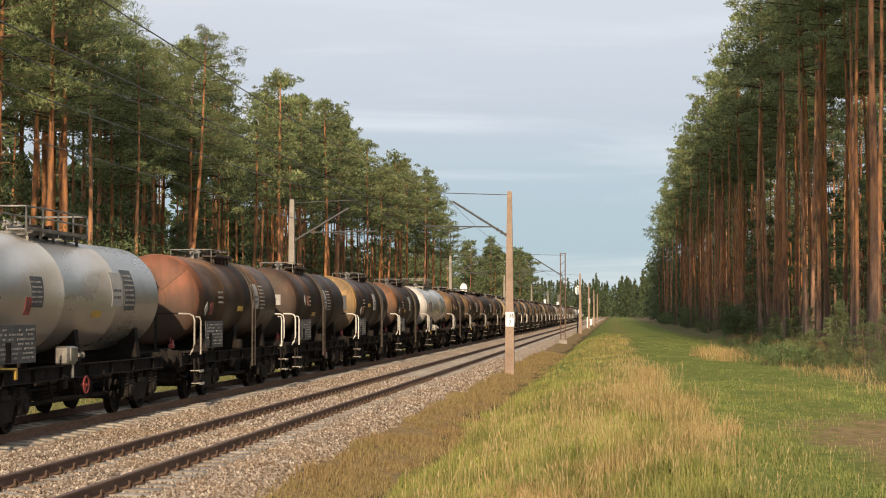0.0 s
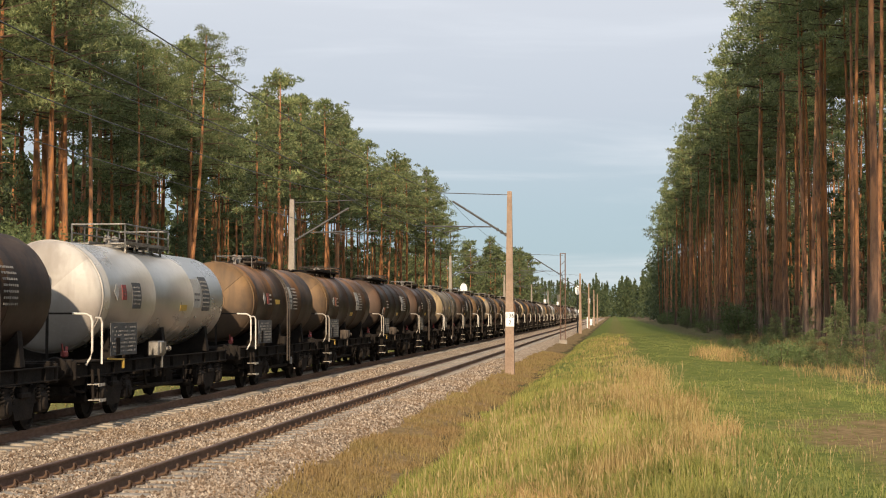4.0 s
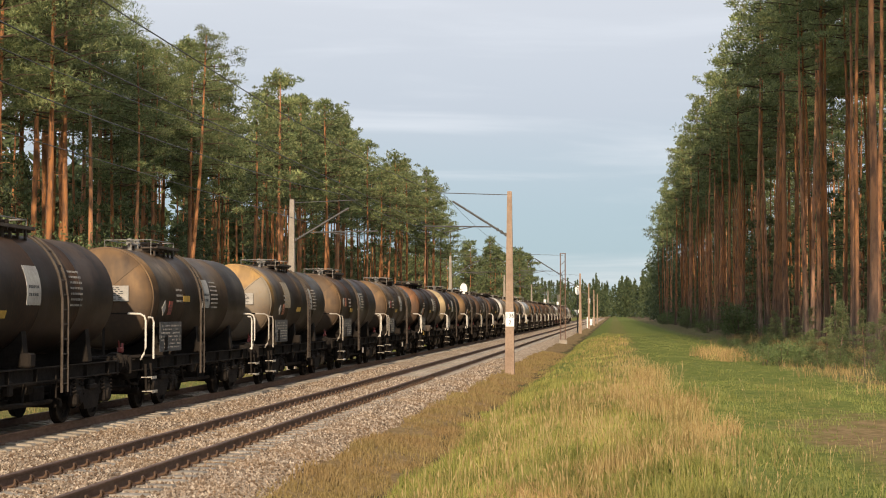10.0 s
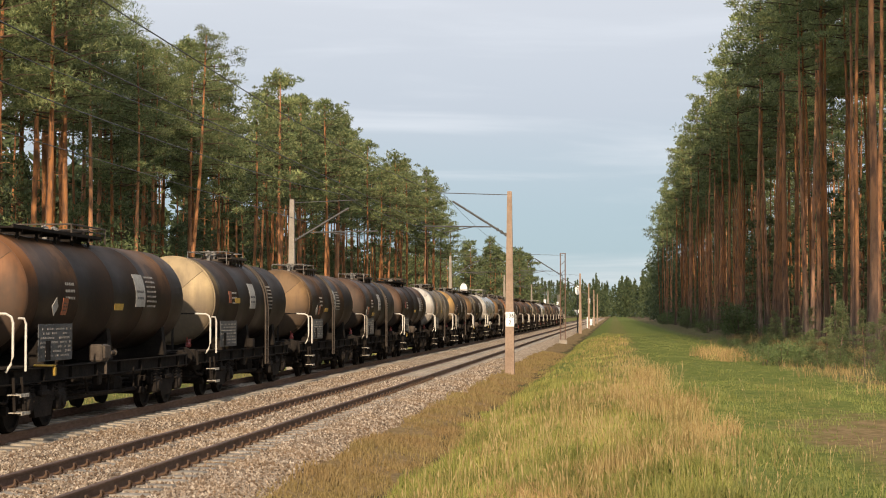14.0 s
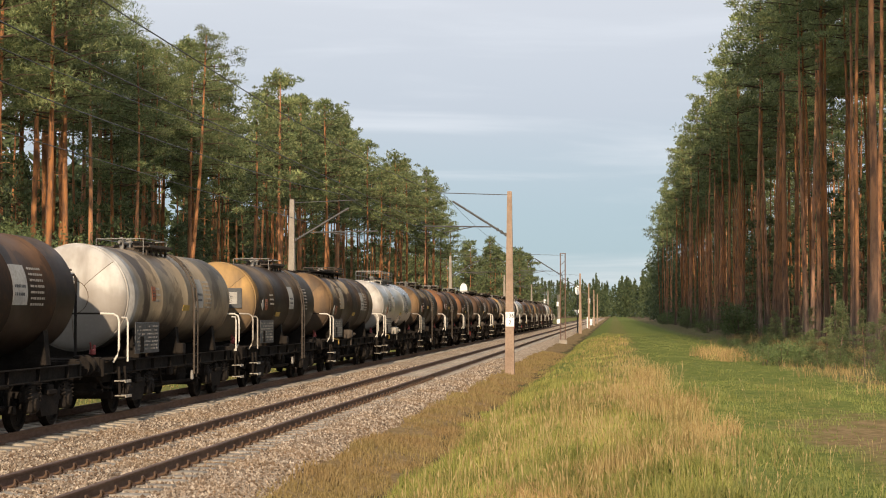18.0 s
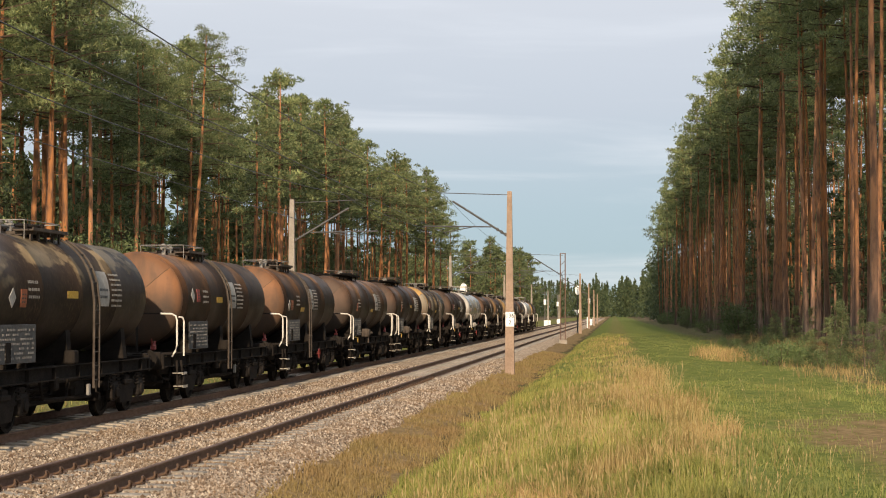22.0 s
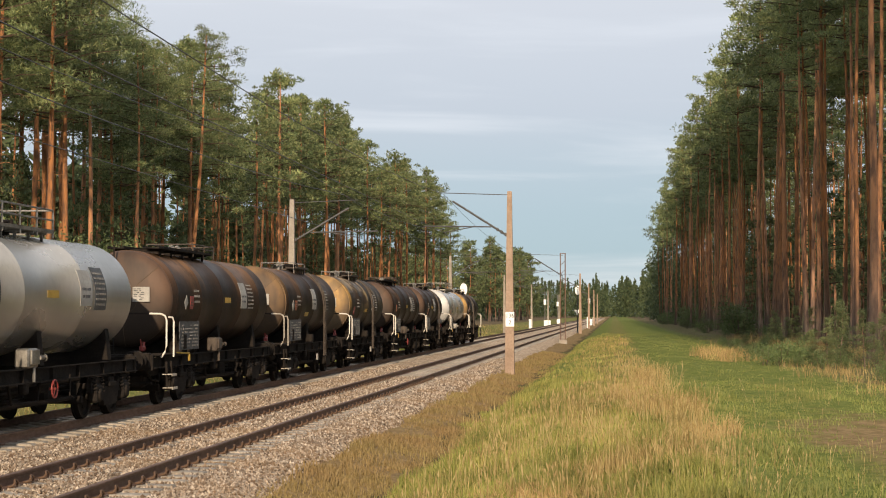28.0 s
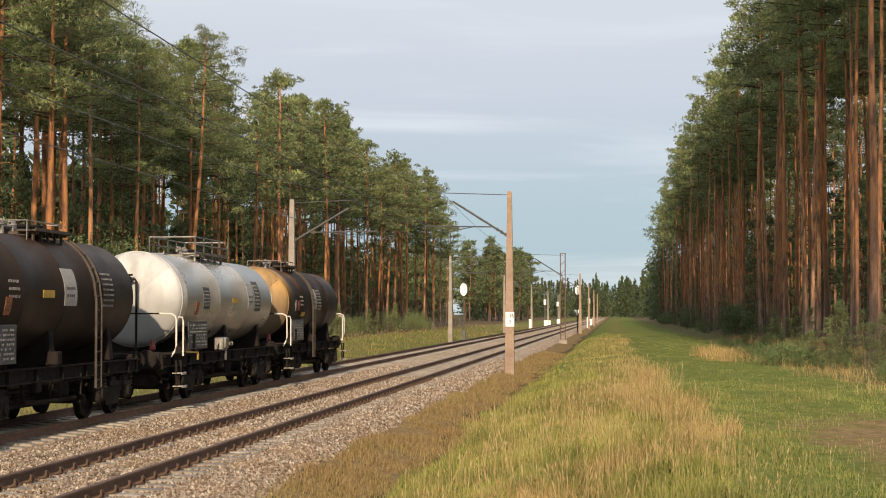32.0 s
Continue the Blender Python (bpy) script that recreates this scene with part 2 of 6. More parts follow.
INK = plain("dark_lettering_paint", (0.03, 0.03, 0.035), (0.06, 0.06, 0.065), 5.0, 0.6)
BLUE = plain("pale_blue_placard_paint", (0.16, 0.30, 0.38), (0.22, 0.38, 0.45), 5.0, 0.5)
GALV = plain("galvanised_steel", (0.13, 0.12, 0.105), (0.34, 0.32, 0.285), 4.0, 0.42, 0.7)
RAIL_RUST = plain("rusty_rail_steel", (0.085, 0.045, 0.027), (0.150, 0.080, 0.046), 2.0, 0.65, 0.0, stretch=(1, 0.3, 1))
CLIP_RUST = plain("rusty_clip_steel", (0.075, 0.044, 0.028), (0.14, 0.085, 0.052), 8.0, 0.7)
CONCRETE = plain("weathered_sleeper_concrete", (0.24, 0.205, 0.160), (0.38, 0.335, 0.275), 3.0, 0.85, vary=0.2)
MAST = plain("brown_grey_mast_concrete", (0.25, 0.175, 0.125), (0.36, 0.26, 0.19), 1.6, 0.85)
MAST_GREY = plain("pale_mast_concrete", (0.24, 0.205, 0.165), (0.34, 0.30, 0.25), 1.6, 0.85)
WIRE = plain("dark_wire", (0.02, 0.02, 0.02), (0.04, 0.04, 0.04), 2.0, 0.5)
STEEL_DARK = plain("dark_steel_arm", (0.05, 0.05, 0.05), (0.10, 0.095, 0.09), 3.0, 0.6)
WHITE = plain("white_board_paint", (0.72, 0.72, 0.70), (0.80, 0.80, 0.78), 4.0, 0.5)


def bark():
    m, nt, p = shader("pine_bark")
    co = nt.nodes.new("ShaderNodeTexCoord")
    sep = nt.nodes.new("ShaderNodeSeparateXYZ")
    link(nt, co.outputs["Object"], sep.inputs[0])
    flakes = grain(nt, 5.0, (1, 1, 0.22), 5.0)
    big = grain(nt, 0.8, (1, 1, 0.35), 3.0)
    up = nt.nodes.new("ShaderNodeMath")
    up.operation = "MULTIPLY_ADD"
    up.inputs[1].default_value = 7.0
    link(nt, big, up.inputs[0])
    link(nt, sep.outputs["Z"], up.inputs[2])
    c = tint(nt, ramp(nt, up.outputs[0], 4.5, 9.5), (0.150, 0.106, 0.078), (0.395, 0.175, 0.070))
    c = tint(nt, ramp(nt, flakes, 0.46, 0.62, 0, 0.72), c, (0.070, 0.044, 0.033))
    info = nt.nodes.new("ShaderNodeObjectInfo")
    hsv = nod(nt, "ShaderNodeHueSaturation")
    link(nt, ramp(nt, info.outputs["Random"], 0, 1, 0.62, 1.2), hsv.inputs["Value"])
    link(nt, ramp(nt, info.outputs["Random"], 0, 1, 1.1, 0.92), hsv.inputs["Saturation"])
    link(nt, c, hsv.inputs["Color"])
    link(nt, hsv.outputs[0], p.inputs["Base Color"])
    p.inputs["Roughness"].default_value = 0.9
    bumped(nt, p, flakes, 0.6, 0.03)
    return m


def leaf(name, dark, light, through_light=0.25, patchy=0.0, clumped=0.0):
    """Foliage: each island its own shade, some light through."""
    m, nt, p = shader(name)
    geo = nt.nodes.new("ShaderNodeNewGeometry")
    info = nt.nodes.new("ShaderNodeObjectInfo")
    c = tint(nt, geo.outputs["Random Per Island"], dark, light)
    patch = grain(nt, 0.5, where="Object")
    hsv = nod(nt, "ShaderNodeHueSaturation")
    if patchy:
        link(nt, ramp(nt, grain(nt, 1.0, (1, 0.45, 1), 4.0), 0.34, 0.66, 1 - patchy, 1 + patchy), hsv.inputs["Value"])
    else:
        link(nt, ramp(nt, info.outputs["Random"], 0, 1, 0.75, 1.2), hsv.inputs["Value"])
    link(nt, ramp(nt, patch, 0.3, 0.7, 0.48, 0.51), hsv.inputs["Hue"])
    if clumped:
        lot = nod(nt, "ShaderNodeHueSaturation")
        link(nt, ramp(nt, grain(nt, 0.8, detail=2.0), 0.35, 0.65, 1 - clumped, 1 + clumped), lot.inputs["Value"])
        link(nt, c, lot.inputs["Color"])
        c = lot.outputs[0]
    link(nt, c, hsv.inputs["Color"])
    link(nt, hsv.outputs[0], p.inputs["Base Color"])
    p.inputs["Roughness"].default_value = 0.6
    p.inputs["Specular IOR Level"].default_value = 0.25
    tr = nt.nodes.new("ShaderNodeBsdfTranslucent")
    link(nt, hsv.outputs[0], tr.inputs["Color"])
    mix = nt.nodes.new("ShaderNodeMixShader")
    mix.inputs[0].default_value = through_light
    link(nt, p.outputs[0], mix.inputs[1])
    link(nt, tr.outputs[0], mix.inputs[2])
    link(nt, mix.outputs[0], nt.nodes["Material Output"].inputs["Surface"])
    return m


WOODS = leaf("far_wood_foliage", (0.042, 0.066, 0.030), (0.110, 0.135, 0.058), 0.25, clumped=0.25)
BARK = bark()
LIMB = plain("grey_brown_limb_bark", (0.050, 0.036, 0.026), (0.115, 0.075, 0.050), 3.0, 0.9)
NEEDLE = leaf("pine_needles", (0.082, 0.122, 0.050), (0.272, 0.296, 0.124), 0.34, clumped=0.36)
# same needles, darker: shade inside the stands is put into the colour
NEEDLE_SHADED = leaf("shaded_pine_needles", (0.068, 0.100, 0.043), (0.205, 0.230, 0.100), 0.34, clumped=0.36)
SHRUB = leaf("shrub_leaves", (0.060, 0.098, 0.030), (0.170, 0.210, 0.078))
YOUNG = leaf("young_tree_leaves", (0.110, 0.155, 0.058), (0.250, 0.290, 0.125), 0.40)
GRASS = leaf("green_grass", (0.118, 0.140, 0.027), (0.285, 0.262, 0.074), patchy=0.40)
LAWN = leaf("short_lawn_grass", (0.105, 0.135, 0.030), (0.220, 0.228, 0.068), patchy=0.24)
STRAW = leaf("dry_grass", (0.205, 0.138, 0.048), (0.430, 0.320, 0.130), patchy=0.30)
VERGE = leaf("dry_verge_grass", (0.130, 0.095, 0.036), (0.270, 0.200, 0.080))
SEED = leaf("seed_heads", (0.330, 0.245, 0.090), (0.520, 0.410, 0.180))


def ballast_stone():
    m, nt, p = shader("ballast_stone")
    geo = nt.nodes.new("ShaderNodeNewGeometry")
    power = nt.nodes.new("ShaderNodeMath")
    power.operation = "POWER"
    power.inputs[1].default_value = 1.7
    link(nt, geo.outputs["Random Per Island"], power.inputs[0])
    c = tint(nt, power.outputs[0], (0.075, 0.056, 0.042), (0.54, 0.46, 0.365))
    turn = nt.nodes.new("ShaderNodeMath")
    turn.operation = "PINGPONG"
    turn.inputs[1].default_value = 0.06
    link(nt, geo.outputs["Random Per Island"], turn.inputs[0])
    c = tint(nt, ramp(nt, turn.outputs[0], 0.035, 0.06, 0, 0.5), c, (0.20, 0.115, 0.062))
    n = grain(nt, 30, detail=3.0)
    c = tint(nt, ramp(nt, n, 0.4, 0.75, 0, 0.5), c, (0.16, 0.11, 0.075))
    big = grain(nt, 0.35)
    c = tint(nt, ramp(nt, big, 0.45, 0.65, 0, 0.4), c, (0.24, 0.16, 0.09))
    link(nt, c, p.inputs["Base Color"])
    p.inputs["Roughness"].default_value = 0.85
    p.inputs["Specular IOR Level"].default_value = 0.15
    bumped(nt, p, n, 0.3, 0.01)
    return m


def ballast_bed():
    m, nt, p = shader("ballast_gravel")
    co = nt.nodes.new("ShaderNodeTexCoord")
    vo = nod(nt, "ShaderNodeTexVoronoi", Scale=17.0)
    link(nt, co.outputs["Object"], vo.inputs["Vector"])
    sep = nt.nodes.new("ShaderNodeSeparateColor")
    link(nt, vo.outputs["Color"], sep.inputs[0])
    c = tint(nt, sep.outputs[0], (0.31, 0.225, 0.150), (0.80, 0.625, 0.445))
    c = tint(nt, ramp(nt, vo.outputs["Distance"], 0.35, 0.8, 0, 0.5), c, (0.110, 0.086, 0.064))
    c = tint(nt, ramp(nt, grain(nt, 0.35), 0.45, 0.65, 0, 0.35), c, (0.30, 0.20, 0.115))
    c = tint(nt, ramp(nt, grain(nt, 5.0, (1, 0.5, 1), 5.0), 0.46, 0.60, 0, 0.45), c, (0.185, 0.138, 0.095))
    link(nt, c, p.inputs["Base Color"])
    p.inputs["Roughness"].default_value = 0.9
    p.inputs["Specular IOR Level"].default_value = 0.1
    inv = ramp(nt, vo.outputs["Distance"], 0, 0.8, 1, 0)
    bumped(nt, p, inv, 0.35, 0.03)
    return m


STONE, BED = ballast_stone(), ballast_bed()


def ground_cover():
    """Soil and short grass: dry strip beside the ballast, green verge, needle litter under the trees."""
    m, nt, p = shader("ground_cover")
    co = nt.nodes.new("ShaderNodeTexCoord")
    sep = nt.nodes.new("ShaderNodeSeparateXYZ")
    link(nt, co.outputs["Object"], sep.inputs[0])
    wob = nt.nodes.new("ShaderNodeMath")
    wob.operation = "MULTIPLY_ADD"
    wob.inputs[1].default_value = 2.2
    link(nt, grain(nt, 0.45, (1, 0.5, 1)), wob.inputs[0])
    link(nt, sep.outputs["X"], wob.inputs[2])
    x = wob.outputs[0]
    tuft = grain(nt, 5.0, detail=5.0)
    fine = grain(nt, 28.0, detail=3.0)
    green = tint(nt, ramp(nt, tuft, 0.35, 0.65), (0.092, 0.122, 0.025), (0.180, 0.192, 0.050))
    dry = tint(nt, ramp(nt, tuft, 0.35, 0.65), (0.165, 0.110, 0.055), (0.300, 0.205, 0.095))
    litter = tint(nt, ramp(nt, tuft, 0.35, 0.65), (0.080, 0.065, 0.035), (0.180, 0.125, 0.075))
    c = tint(nt, ramp(nt, x, -2.4, -1.7), dry, green)
    c = tint(nt, ramp(nt, x, 0.3, 0.8), c, tint(nt, 0.70, dry, green))
    c = tint(nt, ramp(nt, x, 2.0, 2.6), c, green)
    c = tint(nt, ramp(nt, x, 6.6, 8.0, 0, 0.7), c, litter)
    c = tint(nt, ramp(nt, x, 9.8, 11.0), c, litter)
    # shade down in the ditch, put into the ground as a dark line
    ditch_shade = nt.nodes.new("ShaderNodeMath")
    ditch_shade.operation = "ADD"
    ditch_shade.inputs[1].default_value = 2.15
    link(nt, x, ditch_shade.inputs[0])
    trench = nt.nodes.new("ShaderNodeMath")
    trench.operation = "ABSOLUTE"
    link(nt, ditch_shade.outputs[0], trench.inputs[0])
    c = tint(nt, ramp(nt, trench.outputs[0], 0.12, 0.4, 0.75, 0.0), c, (0.055, 0.045, 0.024))
    left = ramp(nt, x, -13.6, -12.4)
    c = tint(nt, left, tint(nt, ramp(nt, grain(nt, 0.3, (1, 0.4, 1)), 0.4, 0.6, 0.05, 0.5), green, dry), c)
    c = tint(nt, ramp(nt, x, -24, -21), litter, c)
    far_off = nt.nodes.new("ShaderNodeVectorMath")
    far_off.operation = "DISTANCE"
    flat = nod(nt, "ShaderNodeMapping", Scale=(1, 0.20, 0))
    link(nt, co.outputs["Object"], flat.inputs["Vector"])
    link(nt, flat.outputs[0], far_off.inputs[0])
    far_off.inputs[1].default_value = (4.05, 4.8, 0)
    worn = nt.nodes.new("ShaderNodeMath")
    worn.operation = "MULTIPLY_ADD"
    worn.inputs[1].default_value = 2.2
    link(nt, grain(nt, 0.9, detail=5.0), worn.inputs[0])
    link(nt, far_off.outputs["Value"], worn.inputs[2])
    c = tint(nt, ramp(nt, worn.outputs[0], 1.9, 2.7, 0.75, 0.0), c, tint(nt, ramp(nt, tuft, 0.35, 0.65), (0.20, 0.115, 0.060), (0.34, 0.210, 0.118)))
    c = tint(nt, ramp(nt, fine, 0.45, 0.75, 0, 0.35), c, (0.07, 0.065, 0.025))
    link(nt, c, p.inputs["Base Color"])
    p.inputs["Roughness"].default_value = 0.95
    p.inputs["Specular IOR Level"].default_value = 0.04
    bumped(nt, p, tuft, 0.5, 0.03)
    return m


GROUND = ground_cover()


# ---- mesh helpers ----
class Geo:
    def __init__(self):
        self.v, self.f = [], []

    def add(self, v, f):
        o = len(self.v)
        self.v += [tuple(q) for q in v]
        self.f += [tuple(i + o for i in q) for q in f]
        return self

    def box(self, c, s, cut=0.0, turn=None):
        """A box of size s at c; cut chamfers its edges."""
        h = [k / 2 for k in s]
        e = min(cut, *(k * 0.45 for k in h)) if cut else 0
        vs, fs = [], []
        if not e:
            vs = [(x * h[0], y * h[1], z * h[2]) for x in (-1, 1) for y in (-1, 1) for z in (-1, 1)]
            fs = [(0, 1, 3, 2), (4, 6, 7, 5), (0, 4, 5, 1), (2, 3, 7, 6), (0, 2, 6, 4), (1, 5, 7, 3)]
        else:
            idx = {}
            for x in (-1, 1):
                for y in (-1, 1):
                    for z in (-1, 1):
                        for a in range(3):
                            q = [x * (h[0] - e), y * (h[1] - e), z * (h[2] - e)]
                            q[a] = (x, y, z)[a] * h[a]
                            idx[x, y, z, a] = len(vs)
                            vs.append(tuple(q))
            for a in range(3):
                b, d = (a + 1) % 3, (a + 2) % 3
                for sg in (-1, 1):
                    quad = []
                    for u, w in ((-1, -1), (1, -1), (1, 1), (-1, 1)):
                        k = [0, 0, 0]
                        k[a], k[b], k[d] = sg, u, w
                        quad.append(idx[(*k, a)])
                    fs.append(tuple(quad if sg > 0 else quad[::-1]))
                for u in (-1, 1):
                    for w in (-1, 1):
                        k0, k1 = [0, 0, 0], [0, 0, 0]
                        k0[a], k1[a] = -1, 1
                        for k in (k0, k1):
                            k[b], k[d] = u, w
                        q = (idx[(*k0, b)], idx[(*k1, b)], idx[(*k1, d)], idx[(*k0, d)])
                        fs.append(q if u * w > 0 else q[::-1])
            for x in (-1, 1):
                for y in (-1, 1):
                    for z in (-1, 1):
                        q = tuple(idx[x, y, z, a] for a in range(3))
                        fs.append(q if x * y * z > 0 else q[::-1])
        if turn is not None:
            vs = [turn @ Vector(q) for q in vs]
        return self.add([(q[0] + c[0], q[1] + c[1], q[2] + c[2]) for q in vs], fs)

    def tube(self, pts, r, n=6, r2=None, closed=True):
        """A round bar along points; r2 is its radius at the end."""
        pts = [Vector(q) for q in pts]
        r2 = r if r2 is None else r2
        vs, fs = [], []
        up = Vector((0.0123, 0.031, 1)).normalized()
        for i, q in enumerate(pts):
            d = (pts[min(i + 1, len(pts) - 1)] - pts[max(i - 1, 0)]).normalized()
            if abs(d.dot(up)) > 0.97:
                a = Vector((1, 0.02, 0)).cross(d).normalized()
            else:
                a = up.cross(d).normalized()
            b = d.cross(a)
            rr = r + (r2 - r) * i / max(len(pts) - 1, 1)
            for k in range(n):
                w = 2 * math.pi * k / n
                vs.append(q + (a * math.cos(w) + b * math.sin(w)) * rr)
        for i in range(len(pts) - 1):
            for k in range(n):
                k2 = (k + 1) % n
                fs.append((i * n + k, i * n + k2, (i + 1) * n + k2, (i + 1) * n + k))
        if closed:
            fs.append(tuple(range(n))[::-1])
            fs.append(tuple((len(pts) - 1) * n + k for k in range(n)))
        return self.add(vs, fs)

    def lathe(self, prof, axis="y", c=(0, 0, 0), n=24):
        """Turn a profile of (along, radius) round an axis through c."""
        vs, fs = [], []
        for a, r in prof:
            for k in range(n):
                w = 2 * math.pi * k / n
                u, v = math.cos(w) * r, math.sin(w) * r
                q = {"y": (u, a, v), "x": (a, u, v), "z": (u, v, a)}[axis]
                vs.append((q[0] + c[0], q[1] + c[1], q[2] + c[2]))
        flip = axis != "y"
        for i in range(len(prof) - 1):
            for k in range(n):
                k2 = (k + 1) % n
                q = (i * n + k, i * n + k2, (i + 1) * n + k2, (i + 1) * n + k)
                fs.append(q if flip else q[::-1])
        return self.add(vs, fs)

    def mesh(self, name, mat, smooth=False):
        me = bpy.data.meshes.new(name)
        me.from_pydata(self.v, [], self.f)
        me.materials.append(mat)
        if smooth:
            me.polygons.foreach_set("use_smooth", [True] * len(me.polygons))
        me.update()
        return me


def part(name, me, parent, label=""):
    ob = new(name, me)
    ob.parent = parent
    if label:
        ob["label"] = label
    if name in ("lettering", "branchwork"):
        ob["kind"] = "stuff"
    return ob


SHARED = {}


def shared(key, make):
    if key not in SHARED:
        SHARED[key] = make()
    return SHARED[key]


# ---- ground ----
def ground_height(x, y):
    prof = ((-3000, 0.2), (-60, 0.2), (-30, 0.05), (-20, -0.1), (-15.2, -0.45), (-14.2, -0.75), (-5.6, -0.75), (-4.9, -0.40), (-4.6, -0.40), (-4.0, -0.46), (-3.2, -0.60),
            (-2.95, -0.54), (-2.2, -0.05), (-1.0, 0.22), (0.5, 0.33), (4.0, 0.28), (9, 0.20), (14, 0.32), (60, 0.5), (3000, 0.5))
    for (a, za), (b, zb) in zip(prof, prof[1:]):
        if x <= b:
            z = za + (zb - za) * (x - a) / (b - a)
            break
    if -14.5 < x < -5.2 or abs(x) > 80 or y > 500:
        return z
    return z + 0.10 * (noise.noise((x * 0.6, y * 0.25, 0)) + 0.5 * noise.noise((x * 1.7, y * 0.9, 3)))


def build_ground():
    xs = [-3000, -1500, -600, -250, -120, -70, -45, -33, -28, -24] + [-20 + i * 0.8 for i in range(6)]
    xs += [-15.2, -14.2, -12.0, -9.0, -5.6] + [-4.9 + i * 0.35 for i in range(42)] + [10.4, 12, 14, 18, 25, 40, 70, 150, 500, 1500, 3000]
    ys = [-300, -100, -40, -10] + [0.8 * i for i in range(110)] + [90 + 4 * i for i in range(60)] + [350, 420, 550, 800, 1300, 2200, 3500]
    vs = [(x, y, ground_height(x, y)) for y in ys for x in xs]
    n = len(xs)
    fs = [(j * n + i, j * n + i + 1, (j + 1) * n + i + 1, (j + 1) * n + i) for j in range(len(ys) - 1) for i in range(n - 1)]
    ob = new("ground", Geo().add(vs, fs).mesh("ground", GROUND, True))
    tagged(ob, "grassy verge with dry strips, bare soil and needle litter", "ground", kind="structure")


build_ground()


# ---- tracks ----
TRACK_FROM, TRACK_TO = 8.0, 900.0


def build_ballast():
    prof = [(-13.6, -0.76), (-12.95, -0.28), (-12.6, -0.20), (FAR_X + 1.4, -0.20), (-9.1, -0.30), (NEAR_X - 1.4, -0.20), (NEAR_X - 1.2, -0.195), (NEAR_X + 1.2, -0.195), (NEAR_X + 1.4, -0.195), (-5.45, -0.19), (-5.0, -0.25), (-4.3, -0.80)]
    ys = [TRACK_FROM + 1.0 * i for i in range(90)] + [100 + 10 * i for i in range(81)]
    vs = []
    for y in ys:
        for x, z in prof:
            vs.append((x + 0.05 * noise.noise((x, y * 0.7, 1)), y, z + 0.025 * noise.noise((x * 2, y, 5))))
    n = len(prof)
    fs = [(j * n + i, j * n + i + 1, (j + 1) * n + i + 1, (j + 1) * n + i) for j in range(len(ys) - 1) for i in range(n - 1)]
    tagged(new("ballast_bed", Geo().add(vs, fs).mesh("ballast_bed", BED, True)), "bed of grey-brown crushed stone under two tracks", "ballast", kind="structure")
    return prof


BALLAST_PROFILE = build_ballast()


def bed_height(x):
    for (a, za), (b, zb) in zip(BALLAST_PROFILE, BALLAST_PROFILE[1:]):
        if a <= x <= b:
            return za + (zb - za) * (x - a) / (b - a)
    return -0.8


def build_stones():
    """Loose crushed stones over the bed where it lies nearest."""
    rng = np.random.default_rng(4)
    zones = [(-5.95, -4.62, 19, 85, 360), (-9.85, -8.35, 20, 75, 330), (-8.35, -7.85, 19, 60, 260), (-6.25, -5.95, 19, 60, 300), (-7.75, -6.35, 19, 60, 620)]
    tri = np.array([(0, 2, 4), (2, 1, 4), (1, 3, 4), (3, 0, 4), (2, 0, 5), (1, 2, 5), (3, 1, 5), (0, 3, 5)])
    octa = np.array([(1, 0, 0), (-1, 0, 0), (0, 1, 0), (0, -1, 0), (0, 0, 1), (0, 0, -1)], float)
    V, F, o = [], [], 0
    for x0, x1, y0, y1, dens in zones:
        steps = 6
        for k in range(steps):
            a = y0 * (y1 / y0) ** (k / steps)
            b = y0 * (y1 / y0) ** ((k + 1) / steps)
            d = dens * (1 - 0.75 * k / steps)
            for _ in range(int((x1 - x0) * (b - a) * d)):
                x, y = rng.uniform(x0, x1), rng.uniform(a, b)
                r = rng.uniform(0.013, 0.031) * (1 + 0.6 * k / steps)
                z = bed_height(x)
                if abs(x - NEAR_X) < 1.32:
                    if abs((y - 14.05 + 0.3) % 0.6 - 0.3) < 0.135 and rng.random() < 0.85:
                        continue
                    z += 0.004
                q = octa * (r * rng.uniform(0.7, 1.3, 3)) + rng.normal(0, r * 0.22, (6, 3))
                t = rng.uniform(0, 6.28)
                rot = np.array([(math.cos(t), -math.sin(t), 0), (math.sin(t), math.cos(t), 0), (0, 0, 1)])
                V.append(q @ rot.T + (x, y, z + r * 0.35))
                F.append(tri + o)
                o += 6
    me = bpy.data.meshes.new("ballast_stones")
    me.from_pydata(np.concatenate(V).tolist(), [], np.concatenate(F).tolist())
    me.materials.append(STONE)
    tagged(new("ballast_stones", me), "loose angular grey and tan crushed stones on the ballast", "stones", kind="stuff")


build_stones()


def rail_mesh():
    half = [(0.075, -0.172), (0.075, -0.160), (0.012, -0.140), (0.010, -0.045), (0.034, -0.036), (0.036, -0.008), (0.028, 0.0)]
    prof = half + [(-x, z) for x, z in half[::-1]]
    n = len(prof)
    vs = [(x, y, z) for y in (TRACK_FROM, 40.0, 120.0, TRACK_TO) for x, z in prof]
    fs = [(j * n + i, j * n + (i + 1) % n, (j + 1) * n + (i + 1) % n, (j + 1) * n + i) for j in range(3) for i in range(n)]
    fs = [f[::-1] for f in fs] + [tuple(range(n))]
    return Geo().add(vs, fs).mesh("rail", RAIL_RUST)


